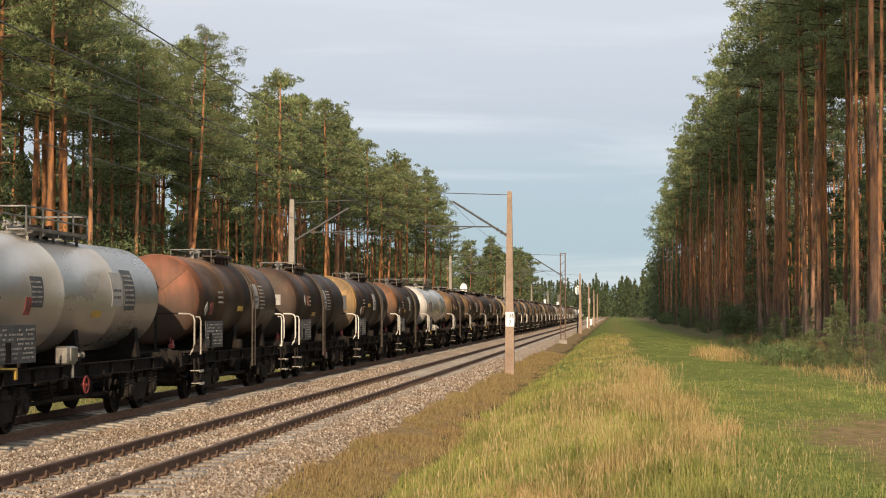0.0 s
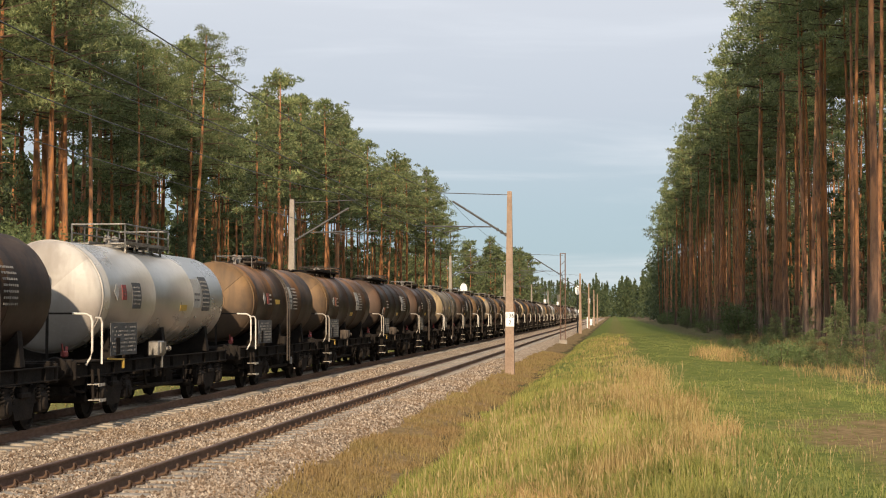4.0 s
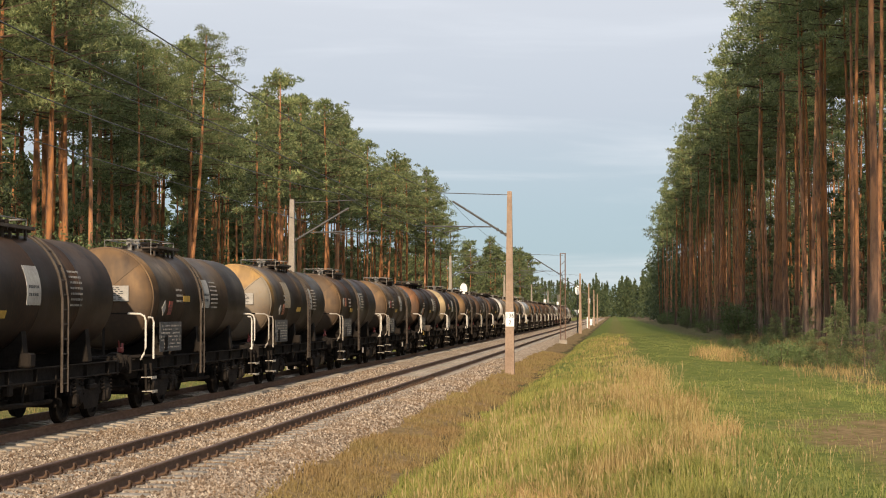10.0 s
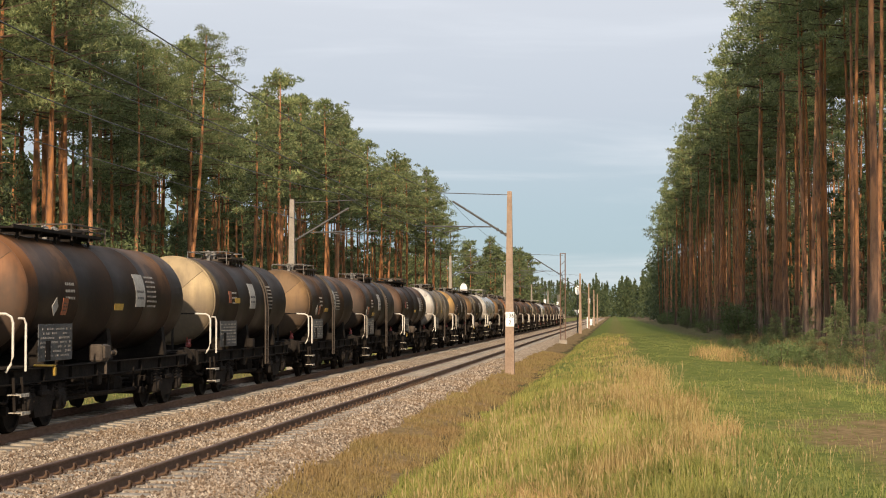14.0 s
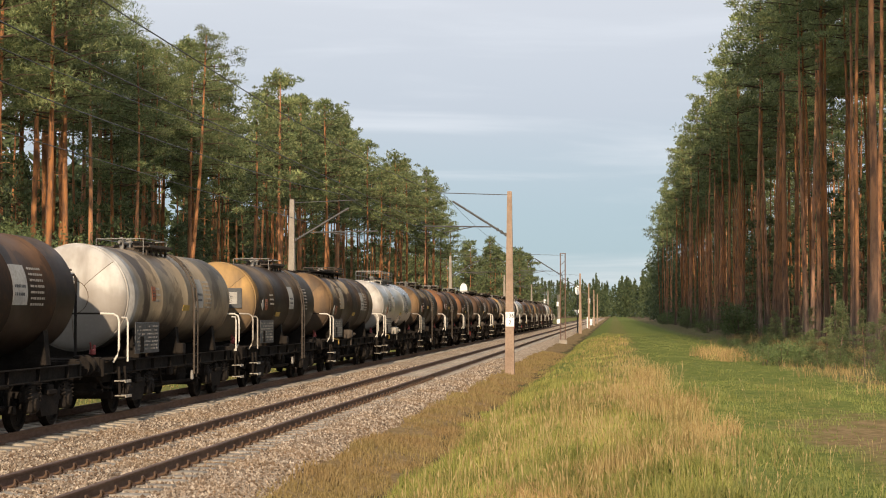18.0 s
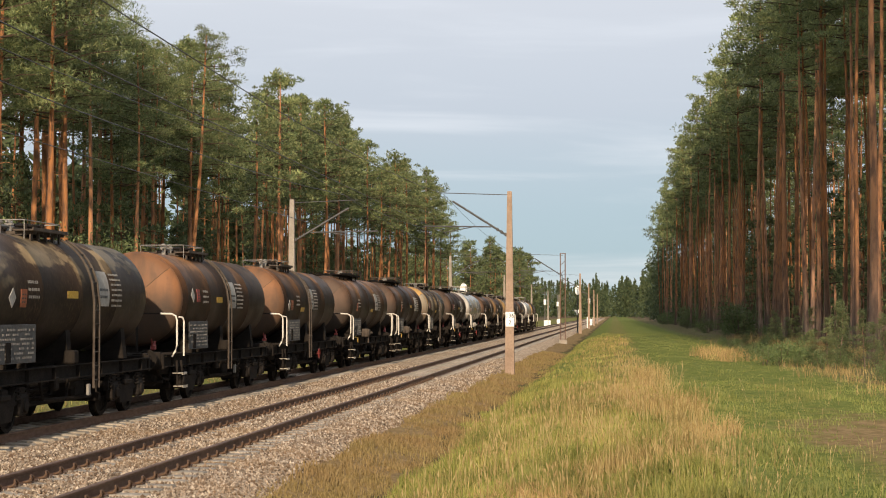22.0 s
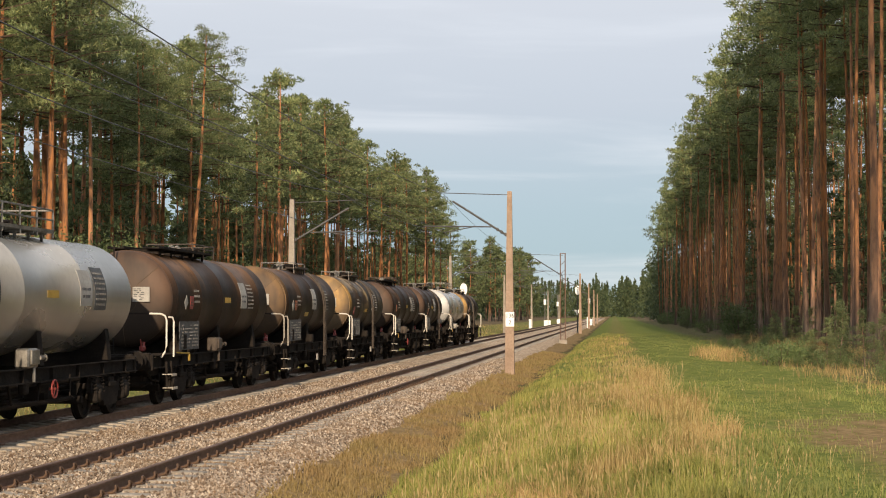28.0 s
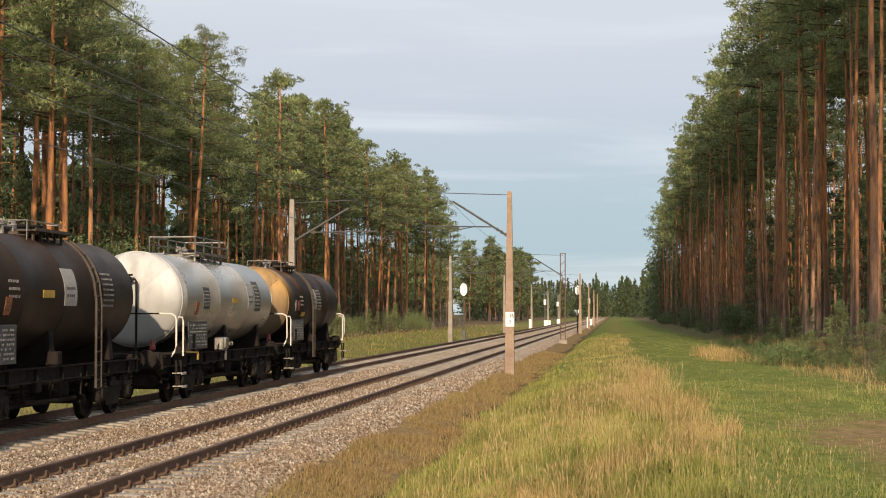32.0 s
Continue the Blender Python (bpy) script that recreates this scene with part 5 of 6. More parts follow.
def pine_crown(h, seed, bare, spread, pts, clumps, mat, near, cone):
    """Whorls of limbs that carry separate rounded pads of needles, with gaps between them."""
    rng = np.random.default_rng(seed)
    limbs = Geo()
    centres, sizes = [], []
    whorls = max(6, int(h * (1 - bare) / 1.1))
    if cone:
        whorls = 9
    heavy = rng.uniform(0, 6.283)
    for k in range(whorls):
        u = (k + rng.uniform(0.1, 0.9)) / whorls
        z = h * (bare + (0.975 - bare) * u)
        shape = (1.05 - u) if cone else min(1.0, 0.58 + 1.8 * u) * (1 - u ** 2.2) ** 0.8 + 0.12
        start = rng.uniform(0, 6.283)
        arms = int(rng.integers(3, 6)) if u < 0.85 else 3
        for q in range(arms):
            a = start + 6.283 * q / arms + rng.normal(0, 0.35)
            l = spread * shape * rng.uniform(0.55, 1.2) * (1 + (0.22 * math.cos(a - heavy) if not cone else 0))
            base = spine_at(pts, h, z + rng.normal(0, 0.15))
            rise = l * (rng.uniform(-0.16, 0.16) + 0.55 * u * u)
            dirv = Vector((math.cos(a), math.sin(a), 0))
            across = Vector((-math.sin(a), math.cos(a), 0))
            mid = base + dirv * l * 0.55 + across * rng.normal(0, 0.08) * l + Vector((0, 0, rise * 0.15 + 0.06 * l))
            tip = base + dirv * l + Vector((0, 0, rise))
            limbs.tube([base, mid, tip], 0.060 * (1 - 0.6 * u) if not cone else 0.014, 3, 0.010, False)
            pads = max(2, round(clumps * (0.45 + 0.55 * l / spread)))
            for j in range(pads):
                t = min((0.42 + 0.62 * (j + rng.uniform(0.1, 0.9)) / pads), 1.03)
                c = base + (mid - base) * (t / 0.55) if t < 0.55 else mid + (tip - mid) * ((t - 0.55) / 0.45)
                c = c + across * rng.normal(0, 0.22 * l * min(t, 0.8)) + Vector((0, 0, rng.normal(0.10, 0.10)))
                w = (0.32 + 0.115 * l) * rng.uniform(0.65, 1.3) if not cone else 0.26 * rng.uniform(0.7, 1.2)
                centres.append(tuple(c))
                sizes.append((w, w * rng.uniform(0.8, 1.2), w * rng.uniform(0.42, 0.62)))
    top = spine_at(pts, h, h)
    for j in range(4):
        centres.append((top.x + rng.normal(0, 0.2), top.y + rng.normal(0, 0.2), h * 0.975 - 0.35 * j * (h / 24)))
        sizes.append((0.36 + 0.10 * j, 0.36 + 0.10 * j, 0.42) if not cone else (0.12, 0.12, 0.2))
    blades = (13, 34, 84)[near] if not cone else 40
    if mat is NEEDLE_SHADED and near:
        blades = 22
    big = (2.1, 1.35, 1.0)[near]
    if cone:
        big = 0.55
    C, S = np.repeat(np.array(centres), blades, 0), np.repeat(np.array(sizes), blades, 0)
    n = len(C)
    u = rng.normal(0, 1, (n, 3))
    u[:, 2] += 0.35
    u /= np.linalg.norm(u, axis=1)[:, None]
    foot = C + u * S * rng.uniform(0.55, 1.0, (n, 1))
    out = u / S
    out /= np.linalg.norm(out, axis=1)[:, None]
    lie = rng.normal(0, 1, (n, 3))
    lie -= out * np.sum(lie * out, 1)[:, None]
    lie /= np.linalg.norm(lie, axis=1)[:, None]
    d = lie * 0.75 + out * rng.uniform(0.25, 0.95, (n, 1)) + np.array((0, 0, 0.30))
    d /= np.linalg.norm(d, axis=1)[:, None]
    side = np.cross(d, out + rng.normal(0, 0.30, (n, 3)))
    side /= np.linalg.norm(side, axis=1)[:, None] + 1e-6
    ln = rng.uniform(0.15, 0.31, (n, 1)) * big
    wd = rng.uniform(0.018, 0.038, (n, 1)) * big * (1 if near == 2 else 1.7)
    V = np.stack([foot - side * wd, foot + side * wd, foot + d * ln], 1)
    me = bpy.data.meshes.new("crown")
    me.from_pydata(V.reshape(-1, 3).tolist(), [], np.arange(n * 3).reshape(-1, 3).tolist())
    me.materials.append(mat)
    return limbs.mesh("branchwork", LIMB), me


PINES = {}


def pine(kind, variant, near):
    """A pine built once for each kind and variant; later ones share its meshes."""
    if kind in ("inner", "under"):
        near = min(near, 1)
    key = (kind, variant, near)
    if key not in PINES:
        h, r, bare, spread, tufts = {"edge": (24, 0.20, 0.55, 3.3, 3.4), "tall": (28, 0.150, 0.65, 2.7, 3.2), "inner": (26, 0.135, 0.62, 2.6, 2.8), "open": (25, 0.19, 0.53, 3.6, 3.6), "under": (12, 0.09, 0.22, 2.1, 2.6), "sapling": (4, 0.045, 0.06, 1.2, 4)}[kind]
        seed = variant * 17 + len(kind) * 101
        bare += random.Random(seed).uniform(-0.06, 0.06)
        tr, pts = trunk_mesh(h, r, seed, bare)
        PINES[key] = (tr, *pine_crown(h, seed + 5, bare, spread, pts, tufts, NEEDLE if kind not in ("inner", "under") else NEEDLE_SHADED, near, kind == "sapling"), h)
    return PINES[key]


def plant_pine(kind, variant, x, y, height, turn, lean=(0, 0), label="", thick=1.0):
    tr, limbs, crown, h = pine(kind, variant, 2 if y < 118 else 1 if y < 290 else 0)
    if kind in ("inner", "under"):
        s = height / h
        STAND.append(((tr, limbs, crown), pose(x, y, ground_height(x, y) - 0.05, lean[1], lean[0], 0) @ Matrix.Rotation(radians(turn), 4, "Z") @ Matrix.Diagonal((s, s, s, 1))))
        return None
    root = tagged(new("pine_tree"), label or "tall Scots pine with bare orange-brown trunk", "pine tree", "pines of the forest")
    s = height / h
    root.matrix_world = pose(x, y, ground_height(x, y) - 0.05, lean[1], lean[0], 0) @ Matrix.Rotation(radians(turn), 4, "Z") @ Matrix.Diagonal((s * thick, s * thick, s, 1))
    t = part("trunk", tr, root)
    part("branchwork", limbs, t)
    part("crown", crown, root)
    return root


STAND = []


def build_stand():
    """The crowded pines deep inside the stands, too many to tell apart, and the unseen shade pines, as one mesh."""
    mats = [BARK, LIMB, NEEDLE_SHADED]
    co, idx, start, mat, nv, nl = [], [], [], [], 0, 0
    for meshes, m in STAND:
        turn = np.array(m)
        for slot, me in enumerate(meshes):
            v = np.empty(len(me.vertices) * 3, dtype=np.float32)
            me.vertices.foreach_get("co", v)
            l = np.empty(len(me.loops), dtype=np.int32)
            me.loops.foreach_get("vertex_index", l)
            p = np.empty(len(me.polygons), dtype=np.int32)
            me.polygons.foreach_get("loop_start", p)
            co.append(v.reshape(-1, 3) @ turn[:3, :3].T + turn[:3, 3])
            idx.append(l + nv)
            start.append(p + nl)
            mat.append(np.full(len(p), slot, dtype=np.int32))
            nv += len(v) // 3
            nl += len(l)
    me = bpy.data.meshes.new("pine_stand")
    me.vertices.add(nv)
    me.loops.add(nl)
    start = np.concatenate(start)
    me.polygons.add(len(start))
    me.vertices.foreach_set("co", np.concatenate(co).astype(np.float32).ravel())
    me.loops.foreach_set("vertex_index", np.concatenate(idx))
    me.polygons.foreach_set("loop_start", start)
    me.polygons.foreach_set("material_index", np.concatenate(mat))
    for k in mats:
        me.materials.append(k)
    me.update(calc_edges=True)
    me.validate()
    tagged(new("pine_stand", me), "crowded slender pines in the shade deep inside the stands, some unseen and added to cast shade", "pine trees", kind="stuff")


# height of the left stand's front along the line: distance, metres
LEFT_TOPS = [(75, 23.5), (88, 22.0), (91, 20.0), (93, 18.8), (97, 18.6), (101, 19.5), (108, 19.7), (111, 22.0), (116, 21.6), (119, 20.6), (124, 19.3), (131, 18.4), (135, 20.0),
             (139, 23.0), (144, 22.0), (155, 22.6), (164, 24.0), (177, 23.5), (187, 22.6), (198, 21.3), (208, 21.0), (216, 23.7), (228, 23.8), (238, 22.4), (249, 24.5), (261, 23.2), (274, 22.0), (290, 19.5)]


def left_height(x, y, rng, low=2.4):
    """Height of a tree in the left stand, which dips in places along its edge; trees further in are as tall as they show above it."""
    reach = abs(x) / 28
    return (float(np.interp(y / reach, *zip(*LEFT_TOPS))) - rng.uniform(0.3, low)) * min(reach, 1.3)


def plant_forest():
    rng = random.Random(11)
    taken = []

    def free(x, y, gap):
        for a, b in taken:
            if (a - x) ** 2 + (b - y) ** 2 < gap * gap:
                return False
        taken.append((x, y))
        return True

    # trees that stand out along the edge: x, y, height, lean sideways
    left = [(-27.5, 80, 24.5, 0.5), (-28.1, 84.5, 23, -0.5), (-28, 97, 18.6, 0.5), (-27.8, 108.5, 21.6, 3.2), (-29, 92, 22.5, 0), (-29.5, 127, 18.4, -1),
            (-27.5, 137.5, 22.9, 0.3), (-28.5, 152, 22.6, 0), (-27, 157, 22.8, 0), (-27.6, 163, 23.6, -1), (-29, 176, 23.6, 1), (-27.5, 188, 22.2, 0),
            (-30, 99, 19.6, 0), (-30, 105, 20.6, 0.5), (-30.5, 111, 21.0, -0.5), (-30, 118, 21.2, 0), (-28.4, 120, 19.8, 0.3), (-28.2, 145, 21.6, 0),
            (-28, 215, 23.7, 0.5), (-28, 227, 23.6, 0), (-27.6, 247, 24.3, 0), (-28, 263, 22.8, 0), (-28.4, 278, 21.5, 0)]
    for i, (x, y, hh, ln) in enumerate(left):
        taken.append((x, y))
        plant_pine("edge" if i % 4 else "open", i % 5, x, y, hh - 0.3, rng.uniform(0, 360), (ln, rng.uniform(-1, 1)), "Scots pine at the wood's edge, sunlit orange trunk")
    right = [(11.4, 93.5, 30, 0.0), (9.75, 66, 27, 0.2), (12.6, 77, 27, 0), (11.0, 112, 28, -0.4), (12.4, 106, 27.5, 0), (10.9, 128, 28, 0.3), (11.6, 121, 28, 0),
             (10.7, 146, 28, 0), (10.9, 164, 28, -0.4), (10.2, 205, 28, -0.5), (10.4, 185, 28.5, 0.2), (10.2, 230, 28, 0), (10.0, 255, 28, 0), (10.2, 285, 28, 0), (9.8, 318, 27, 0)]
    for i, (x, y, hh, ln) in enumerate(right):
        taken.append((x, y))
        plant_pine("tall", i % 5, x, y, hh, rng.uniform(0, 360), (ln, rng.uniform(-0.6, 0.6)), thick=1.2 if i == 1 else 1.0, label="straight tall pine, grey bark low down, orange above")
    # the stands behind the edges
    for side in (-1, 1):
        n = 0
        while n < (118 if side < 0 else 235):
            y = 70 + (218 if side < 0 else 330) * rng.random() ** 1.4
            depth = (24 if n < 150 else 9) * rng.random() ** 1.25
            x = (-27.2 - depth) if side < 0 else (11.3 - 0.6 * min((y - 70) / 110, 1.6) + depth)
            if not free(x, y, 2.3 if side < 0 else 1.5):
                continue
            n += 1
            deep = depth > 9
            kind = "inner" if deep else ("edge" if side < 0 else "tall")
            hh = left_height(x, y, rng) if side < 0 else rng.uniform(24, 28)
            plant_pine(kind, rng.randrange(5), x, y, hh, rng.uniform(0, 360), (rng.uniform(-1.5, 1.5), rng.uniform(-1, 1)),
                       "slender forest pine in the shade of the stand" if deep else "")


    for k in range(14):
        x, y = rng.uniform(-41, -29.5), rng.uniform(84, 117)
        if free(x, y, 2.0):
            plant_pine("edge", k % 5, x, y, left_height(x, y, rng), rng.uniform(0, 360))
    for k in range(40):
        x, y = rng.uniform(-46, -31.5), rng.uniform(122, 265)
        if free(x, y, 2.0):
            plant_pine("inner", k % 5, x, y, left_height(x, y, rng, 4.0), rng.uniform(0, 360), (0, 0), "slender forest pine in the shade of the stand")
    # unseen pines added beside and behind the camera to shade the verge
    for k in range(6):
        x, y = rng.uniform(16, 27), rng.uniform(-10, 30)
        if free(x, y, 2.5):
            plant_pine("inner", k % 5, x, y, rng.uniform(24, 27), rng.uniform(0, 360))
    # six more unseen ones, set to keep the sun off the nearest right trunks
    for k, (x, y) in enumerate(((11.9, 36), (13.3, 16), (12.6, 26), (13.5, 61), (14.7, 47), (12.3, 46))):
        taken.append((x, y))
        plant_pine("inner", k % 5, x, y, 25.5 + k % 3, 80 * k)
    # understorey that fills the stands below the crowns
    for k in range(34):
        y = rng.uniform(96, 150)
        x = -y * rng.uniform(0.29, 0.42)
        if free(x, y, 1.6):
            plant_pine("under", k % 5, x, y, rng.uniform(8, 14), rng.uniform(0, 360))
    for k in range(96):
        right_side = k % 12 > 6
        x = rng.uniform(14.5, 25) if right_side else rng.uniform(-41, -30.5)
        y = rng.uniform(88, 300) if right_side else rng.uniform(84, 250)
        if free(x, y, 1.5):
            plant_pine("under", k % 5, x, y, rng.uniform(7, 13), rng.uniform(0, 360))
    # the left wood beyond the clearing: set back and lower, then close and tall again
    for k in range(84):
        if k < 46:
            x, y, hh = rng.uniform(-58, -37), rng.uniform(300, 445), rng.uniform(14.5, 18.5)
        else:
            x, y, hh = rng.uniform(-46, -28.5), rng.uniform(445, 590), rng.uniform(18.5, 23)
        plant_pine("edge" if k % 5 == 0 else "under", k % 5, x, y, hh, rng.uniform(0, 360), (0, 0), "distant pine of the wood beyond the clearing")
    # a thicket of young pines where the verge meets the right stand
    for k, (x, y, hh) in enumerate(((7.3, 59, 1.7), (7.9, 60.5, 2.2), (8.4, 58.5, 2.0), (8.9, 60, 1.6), (6.9, 61, 1.3), (9.6, 62, 1.9), (8.1, 63, 2.4), (10.4, 61, 1.5))):
        plant_pine("sapling", k % 4, x, y, hh, 47 * k, (0, 0), "bushy young pine in the thicket beside the verge")
    # young pines under the edges
    for k in range(30):
        right_side = k % 3 > 0
        x = rng.uniform(9.6, 13.5) if right_side else rng.uniform(-27.5, -22)
        y = rng.uniform(66, 130) if right_side else rng.uniform(120, 240)
        plant_pine("sapling", k % 4, x, y, rng.uniform(0.8, 2.3) if right_side else rng.uniform(1.5, 3.5), rng.uniform(0, 360), (0, 0), "young dark green pine growing at the wood's edge")


plant_forest()
build_stand()


def leaf_cloud(rng, blobs, per, size):
    """Many small leaf faces scattered through overlapping lumps."""
    P = []
    for c, rad in blobs:
        d = rng.normal(0, 1, (per, 3))
        d /= np.linalg.norm(d, axis=1)[:, None]
        P.append(np.array(c) + d * np.array(rad) * rng.uniform(0.45, 1.05, (per, 1)))
    C = np.concatenate(P)
    d = rng.normal(0, 1, C.shape)
    d /= np.linalg.norm(d, axis=1)[:, None]
    s = np.cross(d, rng.normal(0, 1, C.shape))
    s /= np.linalg.norm(s, axis=1)[:, None] + 1e-6
    ln = rng.uniform(0.6, 1.3, (len(C), 1)) * size
    V = np.stack([C - d * ln, C + s * ln * 0.42, C + d * ln, C - s * ln * 0.42], 1)
    return V.reshape(-1, 3), np.arange(len(C) * 4).reshape(-1, 4)


def far_woods():
    """Woods too far to tell tree from tree: behind the stands and where the line runs out."""
    rng = np.random.default_rng(8)
    V, F, o = [], [], 0

    def add(x, y, h, w, per, size, point=0.72):
        nonlocal o
        blobs = []
        for k in range(7):
            u = k / 6
            r = w * (1.0 - point * u)
            blobs.append(((x + rng.normal(0, r * 0.25), y + rng.normal(0, r * 0.25), h * (0.12 + 0.82 * u)), (r, r, h * 0.10)))
        v, f = leaf_cloud(rng, blobs, per, size)
        V.append(v)
        F.append(f + o)
        o += len(v)

    # behind the far pines on the left
    for k in range(30):
        add(rng.uniform(-66, -46), rng.uniform(300, 470), rng.uniform(12, 16), 3.6, 70, 0.5, 0.5)
    for k in range(30):
        add(rng.uniform(-62, -38), rng.uniform(470, 620), rng.uniform(15, 20), 3.6, 60, 0.55, 0.5)
    # where the right stand ends: light broadleaf trees, then woods
    for k in range(34):
        add(rng.uniform(9.5, 28), rng.uniform(325, 460), rng.uniform(11, 21), 3.8, 110, 0.38, 0.55)
    for k in range(40):
        add(rng.uniform(11.5, 40), rng.uniform(460, 700), rng.uniform(18, 25), 3.4, 76, 0.5)
    # spruces that close the far end of the line
    for k in range(170):
        add(rng.uniform(-75, 60), rng.uniform(905, 1060), rng.uniform(16, 22) + 3.0 * (k % 5 == 0), 5.4, 64, 0.66, 0.92)
    for k in range(30):
        add(-28 + 1.5 * k, rng.uniform(960, 1080), rng.uniform(15, 23), 5.0, 64, 0.66, 0.92)
    for k in range(26):
        add(rng.uniform(10, 40), rng.uniform(700, 905), rng.uniform(18, 27), 4.0, 44, 1.0, 0.9)
    # behind the stands
    for k in range(80):
        add(rng.uniform(-75, -52), rng.uniform(130, 330), rng.uniform(15, 20), 4.2, 56, 0.8)
    for k in range(26):
        add(rng.uniform(-72, -46), rng.uniform(125, 215), rng.uniform(12, 17), 4.0, 60, 0.8)
    for k in range(34):
        add(rng.uniform(-62, -46), rng.uniform(110, 300), rng.uniform(9, 14), 3.6, 42, 0.7)
    for k in range(90):
        add(rng.uniform(34, 58), rng.uniform(110, 420), rng.uniform(20, 25), 4.4, 50, 0.9)
    for k in range(60):
        add(rng.uniform(25, 40), rng.uniform(110, 420), rng.uniform(12, 19), 3.4, 46, 0.7)
    # undergrowth inside the stands
    for k in range(190):
        left = k % 5 < 3
        x = rng.uniform(-52, -37) if left else rng.uniform(20, 36)
        add(x, rng.uniform(75, 260 if left else 330), rng.uniform(5, 11), 2.8, 42, 0.34)
    me = bpy.data.meshes.new("far_woods")
    me.from_pydata(np.concatenate(V).tolist(), [], np.concatenate(F).tolist())
    me.materials.append(WOODS)
    tagged(new("far_woods", me), "dark green woods far behind the nearer pines", "woods", kind="stuff")


far_woods()


def bush_mesh(seed, size, per, mat):
    rng = np.random.default_rng(seed)
    blobs = [((rng.normal(0, 0.5), rng.normal(0, 0.5), rng.uniform(0.4, 1.5)), (rng.uniform(0.5, 0.9),) * 2 + (rng.uniform(0.45, 0.8),)) for _ in range(9)]
    v, f = leaf_cloud(rng, blobs, per, size)
    v[:, 2] = np.abs(v[:, 2])
    me = bpy.data.meshes.new("leaves")
    me.from_pydata(v.tolist(), [], f.tolist())
    me.materials.append(mat)
    return me


def stem_mesh():
    g = Geo()
    for k in range(5):
        a = 1.3 * k
        g.tube([(0.05 * math.cos(a), 0.05 * math.sin(a), -0.1), (0.35 * math.cos(a), 0.35 * math.sin(a), 0.8), (0.5 * math.cos(a), 0.5 * math.sin(a), 1.5)], 0.03, 5, 0.01)
    return g.mesh("stemwork", BARK)


def plant_bushes():
    rng = random.Random(21)
    spots = []
    for k in range(17):
        spots.append((rng.uniform(-32.5, -29.0), 79 + 17 * rng.random(), rng.uniform(2.3, 3.5)))
    for k in range(16):
        spots.append((rng.uniform(-35, -28.5), 95 + 55 * rng.random(), rng.uniform(1.9, 3.0)))
    for k in range(20):
        spots.append((rng.uniform(-29, -25.5), 125 + 120 * rng.random(), rng.uniform(0.6, 1.45)))
    for k in range(26):
        spots.append((rng.uniform(8.2, 14), 62 + 150 * rng.random() ** 1.4, rng.uniform(0.25, 0.55)))
    for k in range(34):
        y = rng.uniform(42, 112)
        spots.append((6.6 - 0.02 * (y - 42) + 3.6 * rng.random(), y, rng.uniform(0.14, 0.38)))
    for k in range(24):
        y = 130 + 210 * rng.random()
        spots.append((rng.uniform(8.6, 11.5) - 0.6 * (y > 250), y, rng.uniform(0.4, 0.8) if k % 4 else rng.uniform(1.1, 1.9)))
    spots += [(5.3, 61, 0.45), (5.8, 60, 0.5), (6.3, 60.5, 0.42), (6.8, 61.5, 0.4), (5.1, 66, 0.35), (6.0, 64, 0.48), (9.6, 57, 0.4), (6.9, 65, 0.5), (7.6, 57.5, 0.3)]
    for x, y, s in spots:
        big = s > 0.58 and x < 0
        root = tagged(new("bush"), "light green young broadleaf growth under the pines" if big else "dense dark green thicket at the foot of the pines" if s > 0.58 else "low leafy green bush at the edge of the wood", "bush", "bushes along the wood")
        root.matrix_world = pose(x, y, ground_height(x, y) - 0.05, 0, 0, rng.uniform(0, 360)) @ Matrix.Scale(s, 4)
        k = rng.randrange(3)
        fine = s > 0.58
        part("leaves", shared(("bush", k, big, fine), lambda: bush_mesh(40 + k, 0.031 if big else 0.060 if fine else 0.085, 800 if big else 200 if fine else 110, YOUNG if big else SHRUB)), root)
        part("stemwork", shared("stems", stem_mesh), root)


plant_bushes()


